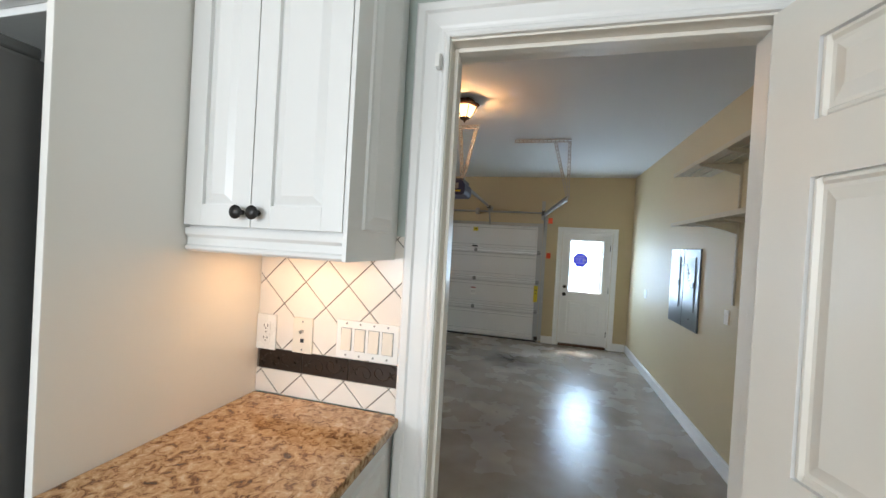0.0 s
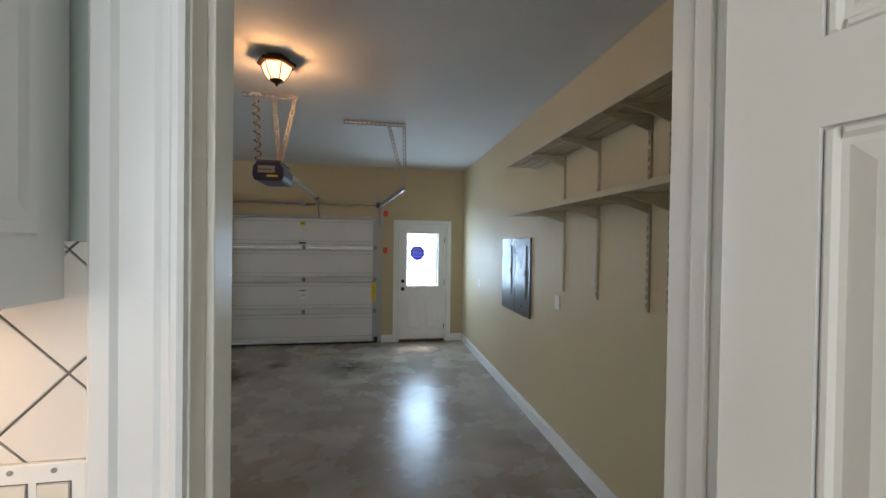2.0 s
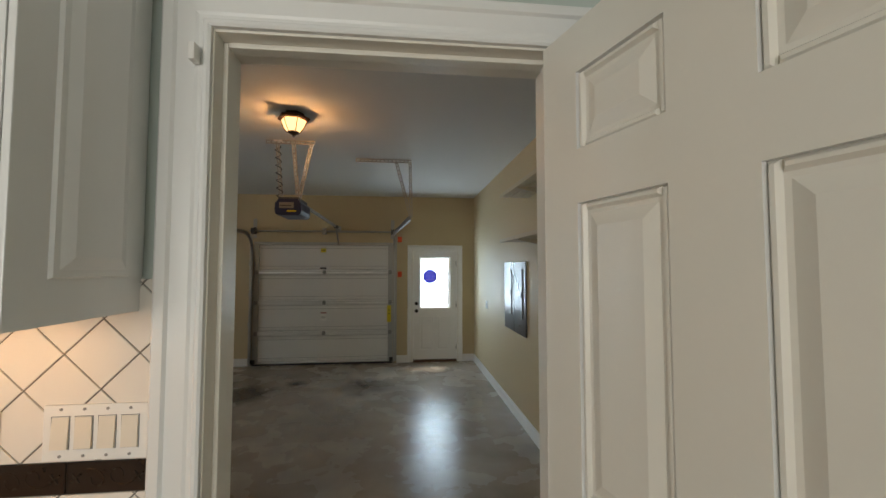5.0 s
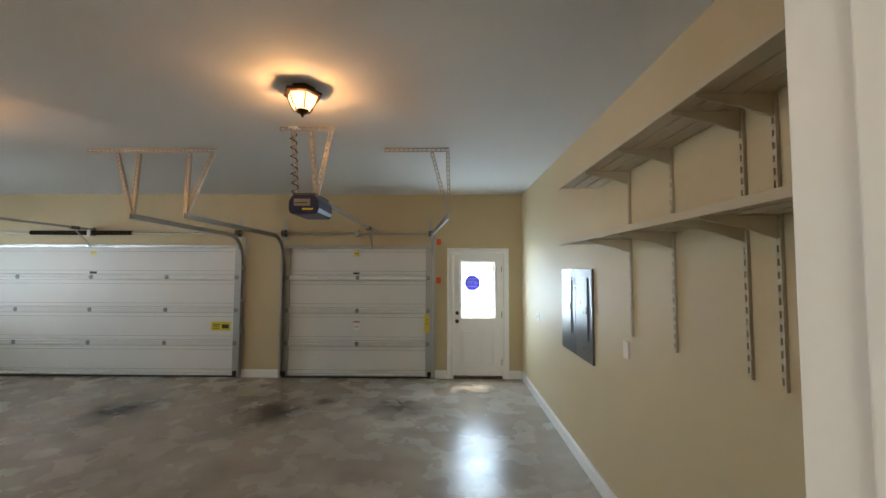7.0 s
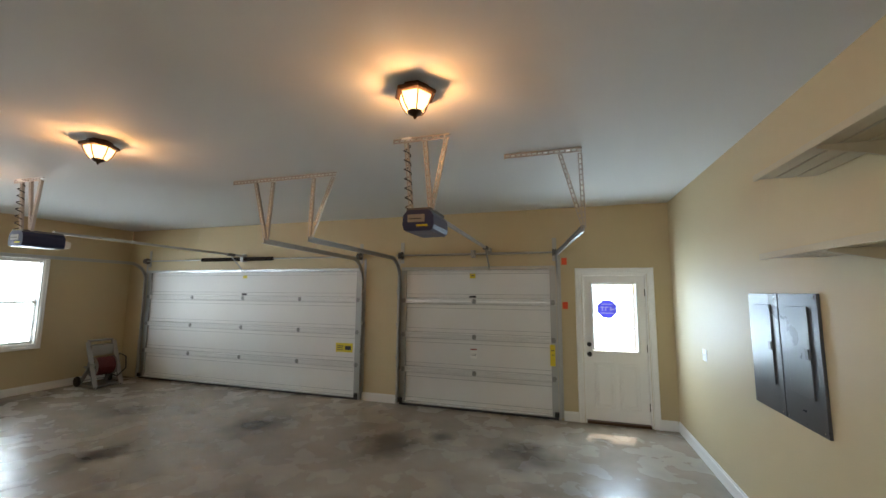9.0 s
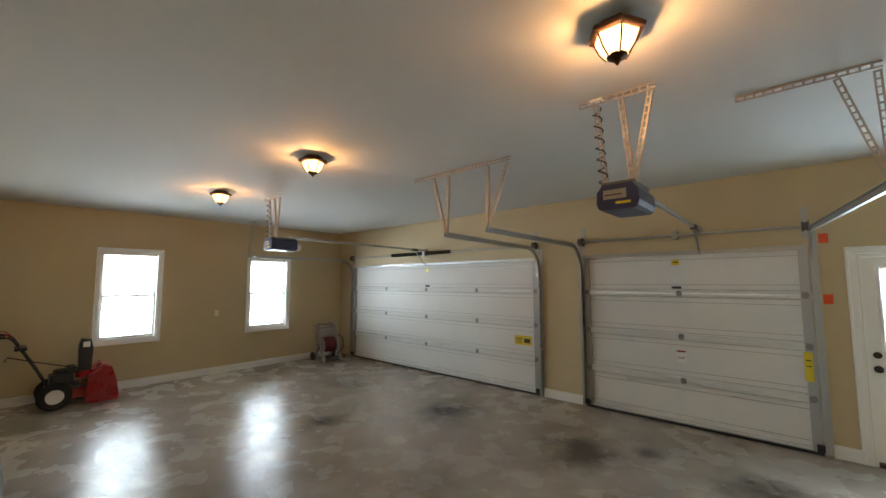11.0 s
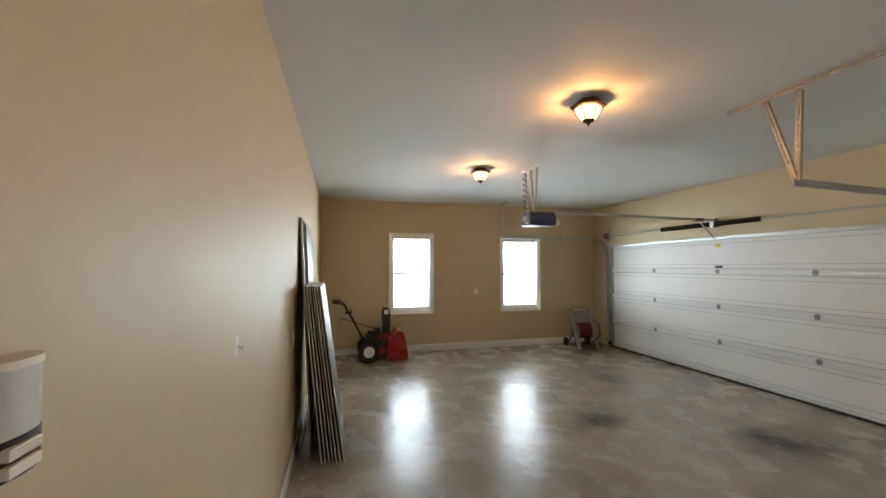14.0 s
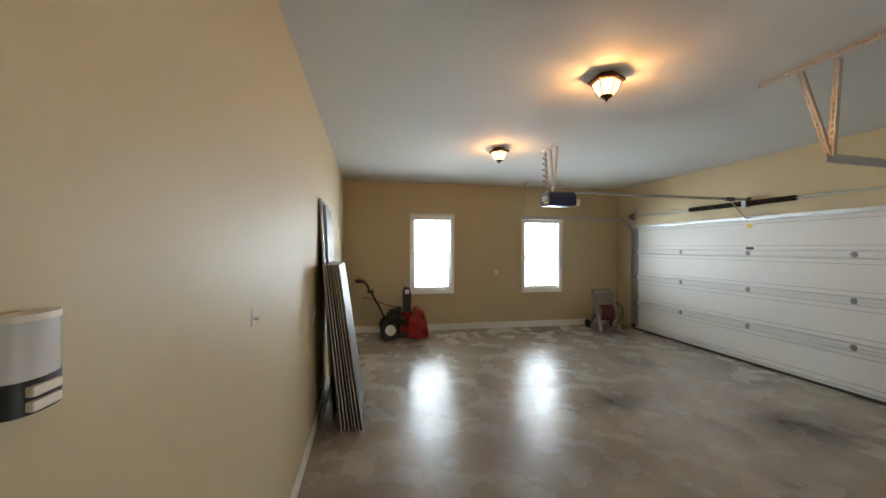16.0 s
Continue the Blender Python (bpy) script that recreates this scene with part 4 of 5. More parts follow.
def opener(x, y, label):
    """A ceiling-hung opener: motor head, lens, rail, arm, straps and coiled cord."""
    t = thing("garage_door_opener", label, "door opener", group="garage door openers")
    bm = B()
    z0, z1 = 2.012, 2.178
    prism(bm, ((-0.13, z0 + 0.05), (-0.12, z0 + 0.015), (-0.1, z0), (0.1, z0), (0.12, z0 + 0.015), (0.13, z0 + 0.05), (0.125, z1 - 0.045), (0.09, z1), (-0.09, z1), (-0.125, z1 - 0.045)), 1, -0.02, 0.36)
    bmesh.ops.translate(bm, verts=bm.verts, vec=(x, y, 0))
    part("motor_head", bm, M_BLUE, t)
    part("chassis", box(B(), x - 0.1, x + 0.1, y - 0.01, y + 0.35, z1 - 0.004, z1 + 0.018, 0.003), M_DGREY, t)
    bm = B()
    box(bm, x - 0.085, x + 0.085, y + 0.36, y + 0.45, z0 + 0.01, z0 + 0.1, 0.03)
    part("light_lens", bm, mat("frosted_lens", (0.75, 0.74, 0.70), 0.3, vary=0.02, bump=0), t, "frosted white light lens")
    part("label", box(B(), x - 0.085, x + 0.055, y - 0.0235, y - 0.0205, z0 + 0.07, z0 + 0.13), M_GREYPL, t, "pale printed label")
    part("label_line", box(B(), x - 0.075, x + 0.03, y - 0.0245, y - 0.0238, z0 + 0.092, z0 + 0.1), M_INK, t)
    part("warning_strip", box(B(), x - 0.01, x + 0.08, y - 0.0235, y - 0.0205, z0 + 0.035, z0 + 0.05), M_YELLOW, t)
    part("rail", bar(B(), (x, y + 0.3, z1 + 0.032), (x, FAR - 0.06, z1 + 0.005), 0.032, 0.032), M_GALV, t, "galvanised opener rail")
    part("header_bracket", box(B(), x - 0.03, x + 0.03, FAR - 0.075, FAR - 0.002, z1 - 0.03, z1 + 0.04, 0.003), M_GALV, t)
    part("trolley", box(B(), x - 0.03, x + 0.03, FAR - 0.42, FAR - 0.28, z1 - 0.022, z1 + 0.03, 0.004), M_DGREY, t)
    bm = B()
    bar(bm, (x, FAR - 0.35, z1 - 0.015), (x, FAR - 0.12, 1.97), 0.025, 0.005)
    bar(bm, (x, FAR - 0.14, 1.99), (x, FAR - 0.03, 1.875), 0.025, 0.005)
    part("door_arm", bm, M_GALV, t)
    bm = B()
    perforated(bm, (x - 0.24, y + 0.02, CEIL - 0.02), (x + 0.24, y + 0.02, CEIL - 0.02), 0.04)
    part("ceiling_strip", bm, M_RAW, t)
    for a, b in ((-0.13, -0.09), (0.03, 0.075), (0.21, 0.085)):
        bm = B()
        perforated(bm, (x + a, y + 0.025, CEIL - 0.03), (x + b, y + 0.05, z1 + 0.01), 0.032)
        part("strap", bm, M_RAW, t)
    pts = []
    for k in range(97):
        f = k / 96
        a = f * 2 * math.pi * 7
        pts.append((x - 0.125 + 0.03 * f + 0.028 * math.cos(a), y + 0.03 + 0.028 * math.sin(a), CEIL - 0.06 - (CEIL - 0.06 - z1) * f))
    part("power_cord", tube(B(), pts, 0.005, 6), M_BPLAS, t, "black cord coiled round a strap", True)
    part("ceiling_socket", box(B(), x - 0.16, x - 0.08, y + 0.0, y + 0.07, CEIL - 0.018, CEIL - 0.001, 0.003), M_PLATE, t)
    return t


opener(-1.125, 2.93, "navy blue garage door opener hung from punched straps")
opener(XM2, 2.80, "navy blue garage door opener over the double bay")

# ---- ceiling lights ----
M_SHADE = glow("lit_seeded_glass", (1.0, 0.66, 0.33), 2.6)


def ceiling_light(x, y):
    t = thing("ceiling_light", "lit bronze lantern ceiling light with glass panels", "ceiling light", Matrix.Translation((x, y, CEIL)) , group="garage ceiling lights")
    part("mounting_plate", lathe(B(), ((0.085, -0.001), (0.085, -0.034)), 6), M_BRONZE, t)
    part("canopy", lathe(B(), ((0.10, -0.030), (0.128, -0.034), (0.135, -0.044), (0.130, -0.058), (0.116, -0.062)), 6), M_BRONZE, t, "hexagonal bronze canopy")
    part("shade", lathe(B(), ((0.102, -0.0625), (0.097, -0.08), (0.078, -0.125), (0.05, -0.163), (0.028, -0.168)), 6), M_SHADE, t, "glowing seeded glass shade").visible_shadow = False
    for k in range(6):
        a = k * math.pi / 3
        prof = ((0.106, -0.062), (0.101, -0.08), (0.082, -0.125), (0.052, -0.165))
        part("rib", tube(B(), [(r * math.cos(a), r * math.sin(a), z) for r, z in prof], 0.0042, 6), M_BRONZE, t)
    part("finial", lathe(B(), ((0.05, -0.160), (0.044, -0.169), (0.026, -0.180), (0.012, -0.188), (0.009, -0.198), (0.003, -0.206)), 14), M_BRONZE, t, "", True)


for p in ((-0.893, 2.235), (-3.75, 2.285), (-5.97, 2.2)):
    ceiling_light(*p)
    lamp("ceiling_bulb", "POINT", Matrix.Translation((p[0], p[1], CEIL - 0.125)), 14, (1.0, 0.5, 0.2), 0.03)

# ---- right wall: shelves, panels, plates ----
UP = (1.09, 1.25, 1.755, 2.245)
for i, y in enumerate(UP):
    u = thing("shelf_upright", "painted slotted shelf upright screwed to the wall", "shelf upright", group="shelf uprights")
    z0 = 1.105
    bm = B()
    for q in ((-0.012, -0.005), (0.005, 0.012)):
        box(bm, RIGHT - 0.014, RIGHT - 0.001, y + q[0], y + q[1], z0, 2.36)
    n = 26
    for k in range(n):
        zz = z0 + (2.36 - z0) * k / n
        box(bm, RIGHT - 0.0135, RIGHT - 0.0015, y - 0.005, y + 0.005, zz, zz + 0.022)
    part("slotted_channel", bm, M_SHELF, u)
for z, tip in ((1.745, 2.80), (2.205, 2.80)):
    s = thing("wall_shelf", "beige painted shelf on metal brackets", "shelf", group="garage wall shelves")
    for a, b in ((RIGHT - 0.305, RIGHT - 0.225), (RIGHT - 0.21, RIGHT - 0.125), (RIGHT - 0.11, RIGHT - 0.018)):
        part("board", box(B(), a, b, 0.32, tip, z + 0.004, z + 0.022, 0.002), M_SHELF, s)
    part("front_lip", box(B(), RIGHT - 0.32, RIGHT - 0.3055, 0.32, tip, z - 0.006, z + 0.028, 0.002), M_SHELF, s)
    for y in UP:
        bm = B()
        prism(bm, ((RIGHT - 0.014, z - 0.085), (RIGHT - 0.014, z + 0.003), (RIGHT - 0.30, z + 0.003), (RIGHT - 0.30, z - 0.012), (RIGHT - 0.12, z - 0.05)), 1, y - 0.0045, y + 0.0045)
        part("bracket", bm, M_SHELF, s)
for y0, y1 in ((2.915, 3.335), (3.345, 3.765)):
    e = thing("electrical_panel", "dark grey steel electrical breaker panel", "electrical panel", group="electrical panels")
    part("cover", box(B(), RIGHT - 0.018, RIGHT - 0.001, y0, y1, 0.745, 1.55, 0.003), M_GRAYP, e)
    d = part("door", box(B(), RIGHT - 0.026, RIGHT - 0.0185, y0 + 0.09, y1 - 0.09, 0.93, 1.47, 0.003), M_GRAYP, e)
    part("latch", box(B(), RIGHT - 0.032, RIGHT - 0.0265, y0 + 0.1, y0 + 0.135, 1.16, 1.22, 0.002), M_BLACK, d)
    for dy, zz in ((y0 + 0.03, 0.77), (y1 - 0.03, 0.77), (y0 + 0.03, 1.525), (y1 - 0.03, 1.525)):
        part("screw", cyl(B(), (RIGHT - 0.021, dy, zz), (RIGHT - 0.018, dy, zz), 0.005, 8), M_STEEL, e)
plate("blank_plate", "almond wall plate below the shelves", 0, 0, 0.075, 0.118, "blank", m=Matrix.Translation((RIGHT, 2.35, 0.995)) @ pose(0, 0, 0, 0, 0, -90), material=M_ALMOND)
plate("light_switch", "white toggle switch beside the entry door", 0, 0, 0.115, 0.118, "toggle", m=Matrix.Translation((RIGHT, 4.9, 0.905)) @ pose(0, 0, 0, 0, 0, -90))
plate("blank_plate", "almond wall plate between the windows", 0, 0, 0.072, 0.116, "blank", m=Matrix.Translation((LEFT, 3.16, 0.95)) @ pose(0, 0, 0, 0, 0, 90), material=M_ALMOND)
plate("light_switch", "white switch plate beside the leaning boards", 0, 0, 0.08, 0.13, "toggle", m=Matrix.Translation((-4.72, HF, 0.85)) @ pose(0, 0, 0, 0, 0, 180))


def sticker(name, label, x0, x1, z0, z1, material, y=FAR + 0.0125, marks=()):
    t = tagged(new(name, mesh_of(name, box(B(), x0, x1, y + 0.014, y + 0.0165, z0, z1), material)), label, "sticker")
    for a, b, c, d in marks:
        part("printed_bar", box(B(), x0 + (x1 - x0) * a, x0 + (x1 - x0) * b, y + 0.0125, y + 0.0138, z0 + (z1 - z0) * c, z0 + (z1 - z0) * d), M_INK, t)
    return t


sticker("warning_sticker", "yellow warning sticker on the double overhead door", -3.80, -3.475, 0.515, 0.665, M_YELLOW, marks=((0.08, 0.45, 0.62, 0.72), (0.08, 0.42, 0.42, 0.5), (0.55, 0.9, 0.25, 0.7), (0.08, 0.42, 0.2, 0.28)))
sticker("warning_sticker", "yellow tall sticker at the single door's edge", -0.262, -0.19, 0.50, 0.80, M_YELLOW, y=FAR - 0.026, marks=((0.2, 0.8, 0.7, 0.74), (0.2, 0.8, 0.5, 0.53)))
sticker("warning_sticker", "small yellow sticker on the single overhead door", -1.45, -1.36, 1.755, 1.835, M_YELLOW, y=FAR + 0.0125, marks=((0.2, 0.8, 0.4, 0.6),))
sticker("label_plate", "small black label on the single overhead door", -1.46, -1.35, 1.455, 1.485, M_INK, y=FAR + 0.0125)
sticker("paper_label", "white paper label with red heading", -1.44, -1.34, 0.535, 0.66, M_PLATE, marks=((0.1, 0.9, 0.5, 0.54), (0.1, 0.8, 0.36, 0.4)))
sticker("paper_label", "red heading of the paper label", -1.44, -1.34, 0.662, 0.68, M_RED)
sticker("warning_sticker", "small yellow sticker on the double overhead door", XM2 - 0.06, XM2 + 0.03, 1.77, 1.83, M_YELLOW, y=FAR + 0.0125)
sticker("label_plate", "small black label on the double overhead door", XM2 - 0.07, XM2 + 0.05, 1.45, 1.49, M_INK, y=FAR + 0.0125, )
for z in (1.99, 1.355):
    t = tagged(new("orange_tag", mesh_of("orange_tag", box(B(), -0.075, 0.0, FAR - 0.004, FAR - 0.0005, z - 0.045, z + 0.055, 0.001), M_ORANGE)), "orange red plastic tag on the wall", "tag", group="orange tags")

# ---- leaning boards ----
M_BOARD = mat("grey_hardboard", (0.11, 0.113, 0.117), 0.45, vary=0.15, scale=4, fine=70, bump=0.08, per=0.4)
M_EDGE = mat("pale_board_edge", (0.46, 0.45, 0.42), 0.7, vary=0.15, scale=12, fine=90, bump=0.15)


def board(x0, x1, yb, yt, h, t, label):
    """A sheet leaning on the house wall: foot at yb, top at yt."""
    ang = math.degrees(math.asin((yb - yt) / h))
    o = thing("leaning_board", label, "board", Matrix.Translation((x0, yb, FLOOR)) @ pose(0, 0, 0, ang, 0, 0), group="boards leaning on the wall")
    part("sheet", box(B(), -(x0 - x1), -0.003, 0.0005, t, 0.003, h - 0.003), M_BOARD, o)
    bm = B()
    box(bm, -0.0028, 0.0, 0, t + 0.0005, 0, h)
    box(bm, -(x0 - x1), -0.003, 0, t + 0.0005, h - 0.0028, h)
    part("edge", bm, M_EDGE, o, "pale worn edge")


for k in range(7):
    board(-4.70 - 0.012 * ((k * 5) % 4), -5.62, 0.262 + k * 0.031, 0.095 + k * 0.0215, 1.54 + 0.012 * ((k * 3) % 3), 0.010, "grey hardboard sheet with pale edges leaning in a stack")
for k in range(2):
    board(-5.0 - 0.15 * k, -5.8, 0.15 + k * 0.03, 0.026 + k * 0.026, 2.17 - 0.05 * k, 0.016, "tall dark grey board leaning against the wall")
bm = B()
pts = [(0.06 + 0.12 * math.sin(a) , FLOOR + 0.02 + 0.75 * a / 1.6) for a in [1.6 * k / 10 for k in range(11)]]
prism(bm, [(y, z) for y, z in pts] + [(y + 0.006, z) for y, z in pts[::-1]], 0, -5.15, -4.78)
tagged(new("curved_sheet", mesh_of("curved_sheet", bm, M_DGREY, True)), "curved dark grey plastic sheet tucked behind the boards", "sheet")

# ---- things on the house wall ----
wc = thing("wall_control", "white opener wall console with black base and two buttons", "wall control", Matrix.Translation((-1.722, HF, 1.303)) @ pose(0, 0, 0, 0, 0, 180) @ Matrix.Scale(0.85, 4))
part("back_box", box(B(), -0.05, 0.05, -0.02, 0.0, -0.075, 0.062, 0.004), M_GREYPL, wc)
bm = B()
prism(bm, [(0.056 * math.sin(a) * 1.0, -0.012 - 0.045 * max(0.0, math.cos(a)) ** 0.6) for a in [-math.pi / 2 + math.pi * k / 14 for k in range(15)]], 2, -0.028, 0.062)
part("cover", bm, mat("milky_plastic", (0.62, 0.63, 0.63), 0.2, vary=0.03, bump=0), wc, "milky translucent cover", True)
bm = B()
prism(bm, [(0.057 * math.sin(a), -0.012 - 0.046 * max(0.0, math.cos(a)) ** 0.6) for a in [-math.pi / 2 + math.pi * k / 14 for k in range(15)]], 2, 0.0625, 0.074)
part("cap", bm, M_ALMOND, wc, "almond top cap", True)
bm = B()
prism(bm, [(0.057 * math.sin(a), -0.012 - 0.046 * max(0.0, math.cos(a)) ** 0.6) for a in [-math.pi / 2 + math.pi * k / 14 for k in range(15)]], 2, -0.082, -0.0285)
part("base", bm, M_BPLAS, wc, "black base", True)
for z in (-0.045, -0.068):
    part("button", box(B(), -0.038, 0.02, -0.064, -0.052, z - 0.008, z + 0.008, 0.002), M_ALMOND, wc, "almond push button")
hk = thing("adhesive_hook", "small clear adhesive hook on the wall", "hook")
part("backing", box(B(), -2.861, -2.841, HF, HF + 0.004, 1.12, 1.195, 0.001), M_PLATE, hk)
part("hook", tube(B(), [(-2.851, HF + 0.004, 1.16), (-2.851, HF + 0.012, 1.15), (-2.851, HF + 0.02, 1.148), (-2.851, HF + 0.024, 1.158)], 0.003, 8), M_STEEL, hk)

# ---- snow blower ----
sb = thing("snow_blower", "red and black two-stage snow blower parked by the wall", "snow blower", Matrix.Translation((-8.42, 0.0, FLOOR)))
bm = B()
prism(bm, ((1.22, 0.05), (1.30, 0.02), (1.60, 0.02), (1.60, 0.10), (1.56, 0.34), (1.50, 0.52), (1.42, 0.545), (1.34, 0.47), (1.24, 0.40)), 0, -0.30, -0.296)
prism(bm, ((1.22, 0.05), (1.30, 0.02), (1.60, 0.02), (1.60, 0.10), (1.56, 0.34), (1.50, 0.52), (1.42, 0.545), (1.34, 0.47), (1.24, 0.40)), 0, 0.296, 0.30)
prism(bm, ((1.22, 0.05), (1.24, 0.40), (1.34, 0.47), (1.42, 0.545), (1.50, 0.52), (1.496, 0.512), (1.42, 0.535), (1.345, 0.46), (1.25, 0.39), (1.23, 0.05)), 0, -0.295, 0.295)
part("auger_housing", bm, M_RED, sb, "glossy red auger housing")
part("auger", lathe(B(), [(0.03 + 0.13 * (k % 2), -0.28 + 0.56 * k / 16) for k in range(17)], 16, Matrix.Translation((0, 1.42, 0.2)) @ pose(0, 0, 0, 0, 90, 0)), M_BLACK, sb)
part("chute_base", lathe(B(), ((0.10, 0.38), (0.10, 0.46), (0.085, 0.47)), 18, Matrix.Translation((0, 1.22, 0))), M_RED, sb)
bm = B()
prism(bm, ((1.15, 0.46), (1.29, 0.46), (1.30, 0.80), (1.27, 0.93), (1.17, 0.95), (1.14, 0.85)), 0, -0.075, 0.075)
part("chute", bm, M_BPLAS, sb, "black discharge chute")
part("chute_label", box(B(), 0.0755, 0.077, 1.18, 1.26, 0.82, 0.9), M_PLATE, sb)
bm = B()
box(bm, -0.16, 0.16, 0.80, 1.18, 0.24, 0.30, 0.01)
box(bm, -0.14, 0.15, 0.84, 1.10, 0.30, 0.46, 0.03)
cyl(bm, (0.0, 0.97, 0.46), (0.0, 0.97, 0.52), 0.09, 20)
box(bm, 0.15, 0.21, 0.88, 1.04, 0.36, 0.46, 0.015)
box(bm, -0.12, 0.13, 1.02, 1.12, 0.46, 0.56, 0.02)
part("engine", bm, M_BPLAS, sb, "black engine and fuel tank")
part("chassis", box(B(), -0.14, 0.14, 0.78, 1.24, 0.10, 0.24, 0.01), M_RED, sb)
for s in (-1, 1):
    w = part("wheel", lathe(B(), ((0.10, -0.05), (0.155, -0.05), (0.178, -0.03), (0.185, 0.0), (0.178, 0.03), (0.155, 0.05), (0.10, 0.05)), 28, Matrix.Translation((s * 0.24, 0.90, 0.186)) @ pose(0, 0, 0, 0, 90, 0)), M_RUBBER, sb, "black rubber tyre", True)
    part("rim", lathe(B(), ((0.03, -0.053), (0.098, -0.052), (0.099, 0.0), (0.098, 0.052), (0.03, 0.053)), 24, Matrix.Translation((s * 0.24, 0.90, 0.186)) @ pose(0, 0, 0, 0, 90, 0)), M_PLATE, w, "white wheel rim")
    part("tread", lathe(B(), [(0.184 + 0.004 * (k % 2), -0.03 + 0.06 * k / 8) for k in range(9)], 28, Matrix.Translation((s * 0.24, 0.90, 0.186)) @ pose(0, 0, 0, 0, 90, 0)), M_RUBBER, w)
    part("handlebar", tube(B(), [(s * 0.17, 0.86, 0.25), (s * 0.19, 0.68, 0.62), (s * 0.21, 0.47, 1.00), (s * 0.22, 0.42, 1.05), (s * 0.22, 0.34, 1.065)], 0.0125, 10), M_BLACK, sb, "black tubular handlebar", True)
    part("grip", cyl(B(), (s * 0.22, 0.39, 1.058), (s * 0.22, 0.26, 1.075), 0.019, 12), M_RUBBER, sb)
    part("lever", tube(B(), [(s * 0.21, 0.46, 1.02), (s * 0.21, 0.38, 1.11), (s * 0.21, 0.28, 1.12)], 0.006, 8), M_RED, sb)
part("control_panel", box(B(), -0.2, 0.2, 0.48, 0.60, 0.86, 0.90, 0.01), M_BLACK, sb)
part("crossbar", cyl(B(), (-0.2, 0.55, 0.86), (0.2, 0.55, 0.86), 0.011, 10), M_RED, sb)
part("chute_crank", tube(B(), [(0.09, 1.15, 0.52), (0.1, 0.8, 0.64), (0.11, 0.42, 0.78), (0.11, 0.40, 0.72)], 0.007, 8), M_BLACK, sb)

# ---- hose reel ----
hr = thing("hose_reel_cart", "grey plastic hose reel cart wound with dark red hose", "hose reel", Matrix.Translation((-8.32, 5.33, FLOOR)) @ pose(0, 0, 0, 0, 0, -6))
M_HOSE = mat("dark_red_hose", (0.12, 0.01, 0.012), 0.45, vary=0.15, scale=10, fine=90, bump=0.05)
for s in (-1, 1):
    y = s * 0.2
    bm = B()
    bar(bm, (0.26, y, 0.03), (-0.10, y, 0.80), 0.025, 0.07, (0, 1, 0))
    bar(bm, (-0.26, y, 0.03), (0.10, y, 0.44), 0.025, 0.06, (0, 1, 0))
    box(bm, -0.28, 0.3, y - 0.0125, y + 0.0125, 0.0, 0.045, 0.004)
    part("side_frame", bm, M_GREYPL, hr, "light grey plastic side frame")
    f = part("reel_flange", lathe(B(), ((0.03, -0.008), (0.165, -0.01), (0.18, 0.0), (0.165, 0.01), (0.03, 0.008)), 28, Matrix.Translation((0.03, s * 0.155, 0.36)) @ pose(0, 0, 0, 90)), M_GREYPL, hr)
    for k in range(6):
        a = k * math.pi / 3
        part("spoke_hole", cyl(B(), (0.03 + 0.1 * math.cos(a), s * 0.165, 0.36 + 0.1 * math.sin(a)), (0.03 + 0.1 * math.cos(a), s * 0.1665, 0.36 + 0.1 * math.sin(a)), 0.026, 12), M_DGREY, f)
    w = part("wheel", lathe(B(), ((0.02, -0.02), (0.085, -0.02), (0.092, 0.0), (0.085, 0.02), (0.02, 0.02)), 22, Matrix.Translation((-0.24, s * 0.245, 0.094)) @ pose(0, 0, 0, 90)), M_RUBBER, hr)
bm = B()
for j, (r, n) in enumerate(((0.10, 9), (0.124, 8), (0.148, 9))):
    for k in range(n):
        yy = -0.135 + 0.27 * (k + 0.5 * (j % 2) + 0.5) / (n + 0.5 * (j % 2))
        ring = [(0.03 + r * math.cos(a), yy, 0.36 + r * math.sin(a)) for a in [2 * math.pi * q / 26 for q in range(27)]]
        tube(bm, ring, 0.0135, 7)
part("hose", bm, M_HOSE, hr, "dark red coiled garden hose", True)
part("hose_tail", tube(B(), [(0.03, 0.1, 0.21), (0.2, 0.16, 0.16), (0.26, 0.26, 0.3), (0.15, 0.3, 0.5), (0.0, 0.27, 0.55), (-0.1, 0.24, 0.4)], 0.011, 8), M_BPLAS, hr, "", True)
part("crank", tube(B(), [(0.03, -0.165, 0.36), (0.03, -0.26, 0.36), (0.14, -0.27, 0.40), (0.14, -0.34, 0.40)], 0.011, 8), M_GREYPL, hr)
bm = B()
tube(bm, [(-0.1, -0.2, 0.78), (-0.13, -0.19, 0.82), (-0.13, 0.19, 0.82), (-0.1, 0.2, 0.78)], 0.02, 10)
box(bm, -0.14, -0.02, -0.185, 0.185, 0.55, 0.75, 0.02)
part("handle", bm, M_GREYPL, hr)
part("axle", cyl(B(), (-0.24, -0.26, 0.094), (-0.24, 0.26, 0.094), 0.01, 10), M_GALV, hr)
part("tray", box(B(), -0.2, 0.26, -0.185, 0.185, 0.02, 0.05, 0.006), M_DGREY, hr)

# ---- backsplash tiles, last ----
bs = thing("backsplash", "cream diagonal tile backsplash with dark relief band", "backsplash", kind="structure")
TX0, TX1, TZ0, TZ1 = -1.0225, -0.517, 0.927, 1.465
YT = KFACE - 0.0005
part("grout_bed", box(B(), TX0, TX1, YT - 0.006, YT, TZ0, TZ1), M_GROUT, bs)
NX, NZ, HD, G = -0.544, 1.302, 0.0765, 0.0022


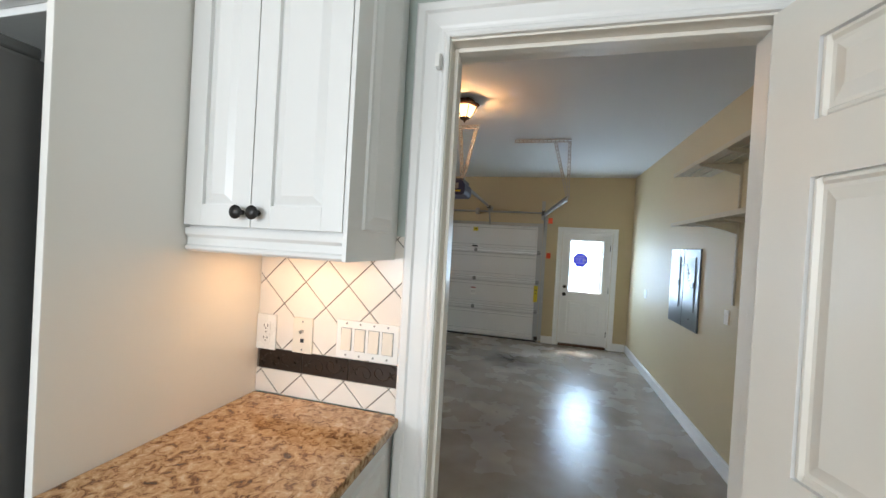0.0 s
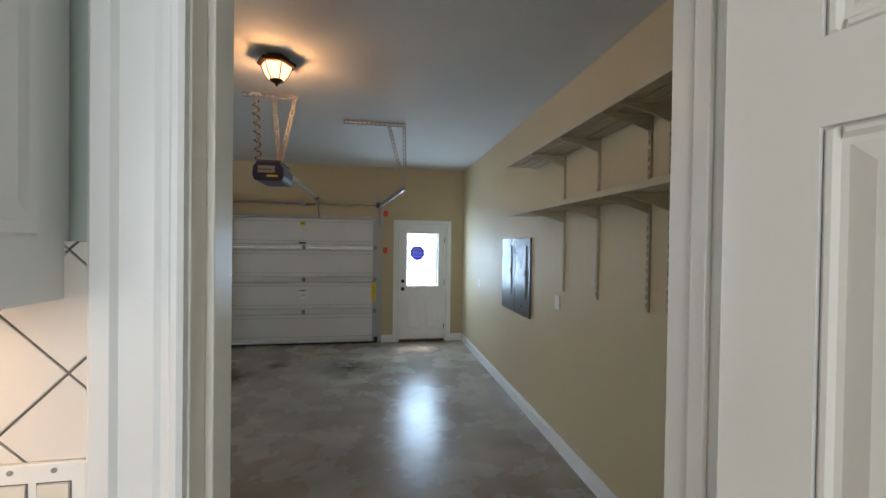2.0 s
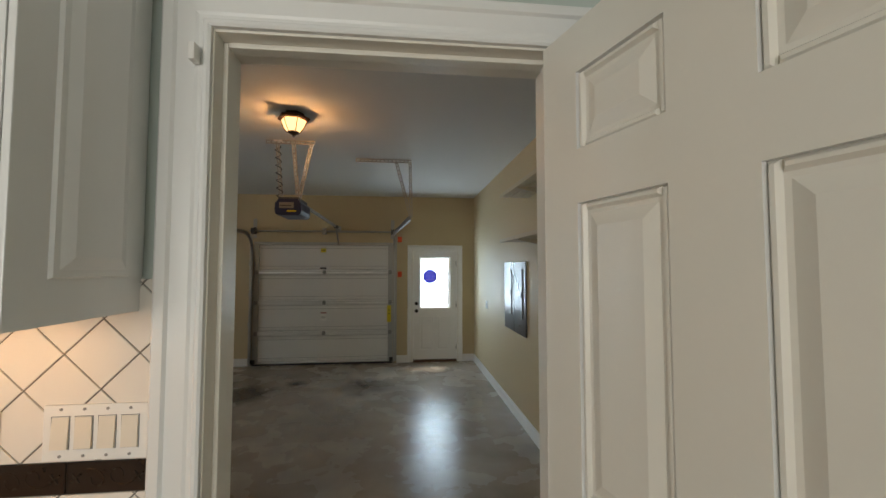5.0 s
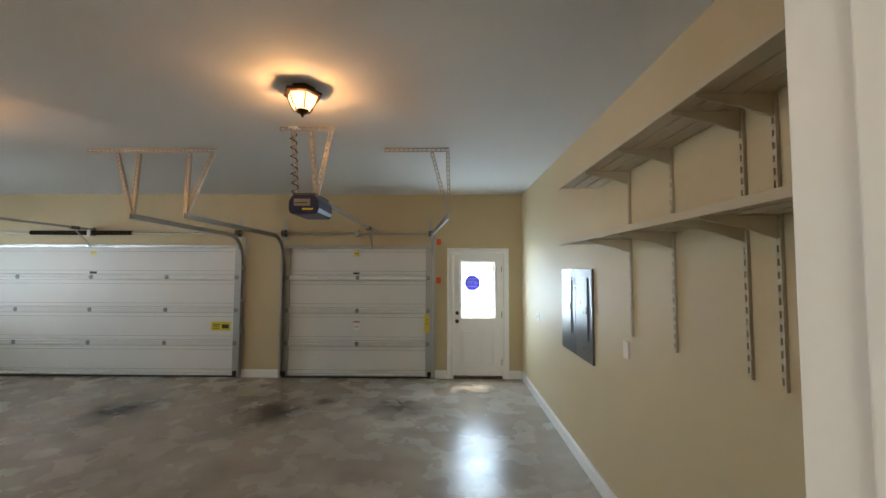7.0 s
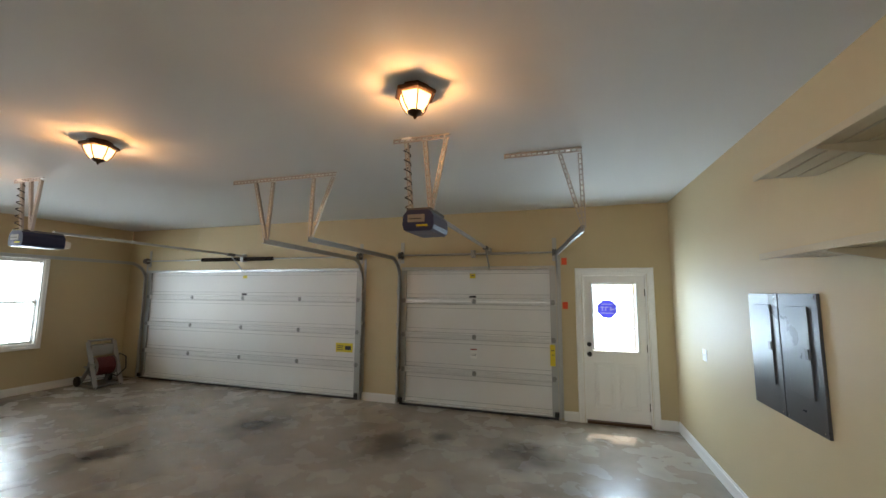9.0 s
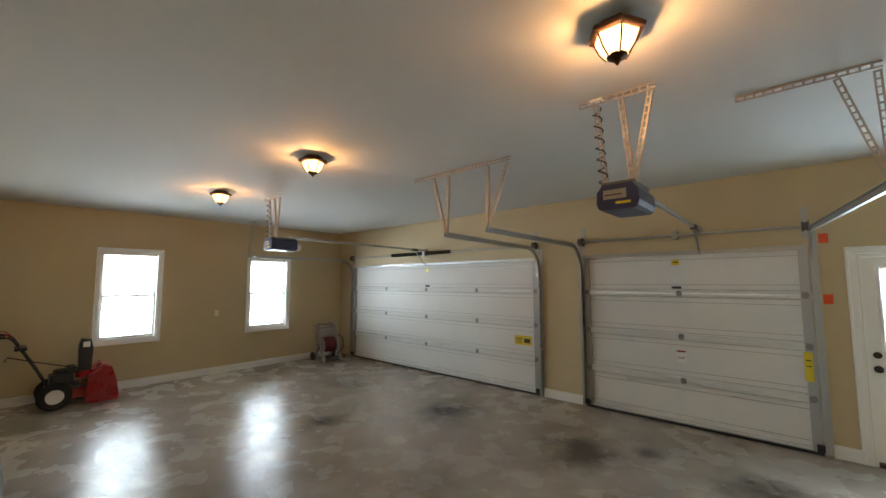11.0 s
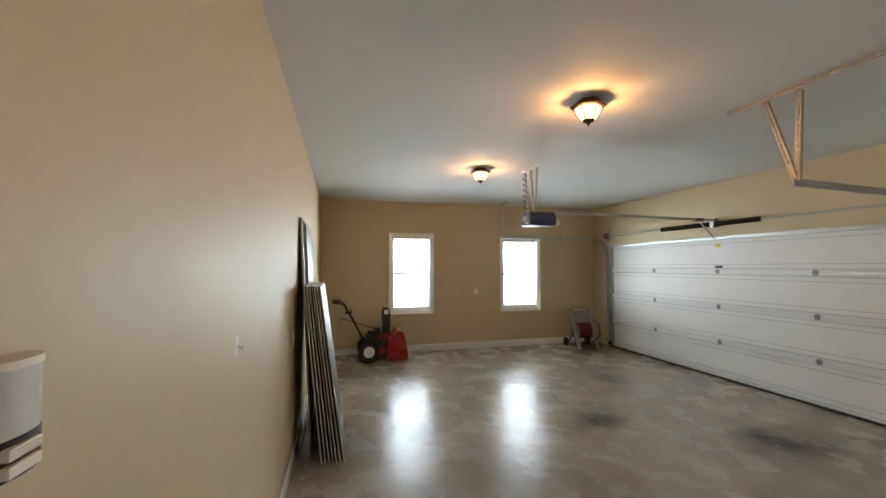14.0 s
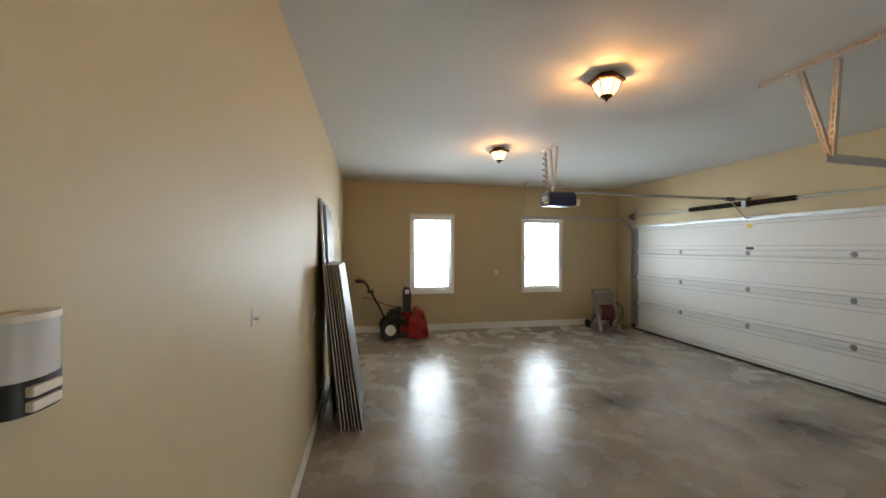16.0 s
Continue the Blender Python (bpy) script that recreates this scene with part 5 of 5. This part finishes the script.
def clipped(cx, cz, r, z0, z1):
    """A diamond tile cut to the field."""
    poly = [(cx - r, cz), (cx, cz - r), (cx + r, cz), (cx, cz + r)]
    for axis, lim, keep in ((0, TX0, 1), (0, TX1, -1), (1, z0, 1), (1, z1, -1)):
        out = []
        for i, p in enumerate(poly):
            q = poly[(i + 1) % len(poly)]
            a, b = (p[axis] - lim) * keep, (q[axis] - lim) * keep
            if a >= 0:
                out.append(p)
            if a * b < 0:
                f = a / (a - b)
                out.append((p[0] + (q[0] - p[0]) * f, p[1] + (q[1] - p[1]) * f))
        poly = out
        if len(poly) < 3:
            return None
    return poly


def tile(poly, y, proud, material, name):
    cx, cz = sum(p[0] for p in poly) / len(poly), sum(p[1] for p in poly) / len(poly)
    bm = B()
    back = [bm.verts.new((x, y, z)) for x, z in poly]
    mid = [bm.verts.new((x, y - proud * 0.7, z)) for x, z in poly]
    front = [bm.verts.new((x + (cx - x) * 0.025, y - proud, z + (cz - z) * 0.025)) for x, z in poly]
    n = len(poly)
    for a, b in ((back, mid), (mid, front)):
        for i in range(n):
            bm.faces.new((a[i], a[(i + 1) % n], b[(i + 1) % n], b[i]))
    bm.faces.new(front)
    bm.faces.new(back[::-1])
    return part(name, bm, material, bs)


for z0, z1, nx, nz in ((1.0745, TZ1, NX, NZ), (TZ0, 1.0045, -0.545, 1.0)):
    for i in range(-9, 6):
        for j in range(-6, 6):
            if (i + j) % 2:
                poly = clipped(nx + i * HD, nz + j * HD, HD - G, z0, z1)
                if poly:
                    tile(poly, YT - 0.0062, 0.0035, M_TILE, "tile")
x = TX1
while x > TX0 + 0.01:
    a = max(TX0, x - 0.166)
    o = tile([(a + 0.0012, 1.0065), (x - 0.0012, 1.0065), (x - 0.0012, 1.0725), (a + 0.0012, 1.0725)], YT - 0.0062, 0.004, M_BAND, "border_tile")
    if x - a > 0.1:
        bm = B()
        cx = (a + x) / 2
        for s in (-1, 1):
            tube(bm, [(cx + s * (0.012 + 0.03 * q / 12) + 0.020 * math.cos(q * 0.55) * s, YT - 0.0105, 1.04 + 0.018 * math.sin(q * 0.55) * s) for q in range(13)], 0.0016, 6)
            for k in range(4):
                ang = k * math.pi / 2 + 0.6
                tube(bm, [(cx + s * 0.062, YT - 0.0105, 1.04), (cx + s * 0.062 + 0.013 * math.cos(ang), YT - 0.011, 1.04 + 0.013 * math.sin(ang))], 0.0022, 6)
        part("relief", bm, M_BAND, o)
    x -= 0.166
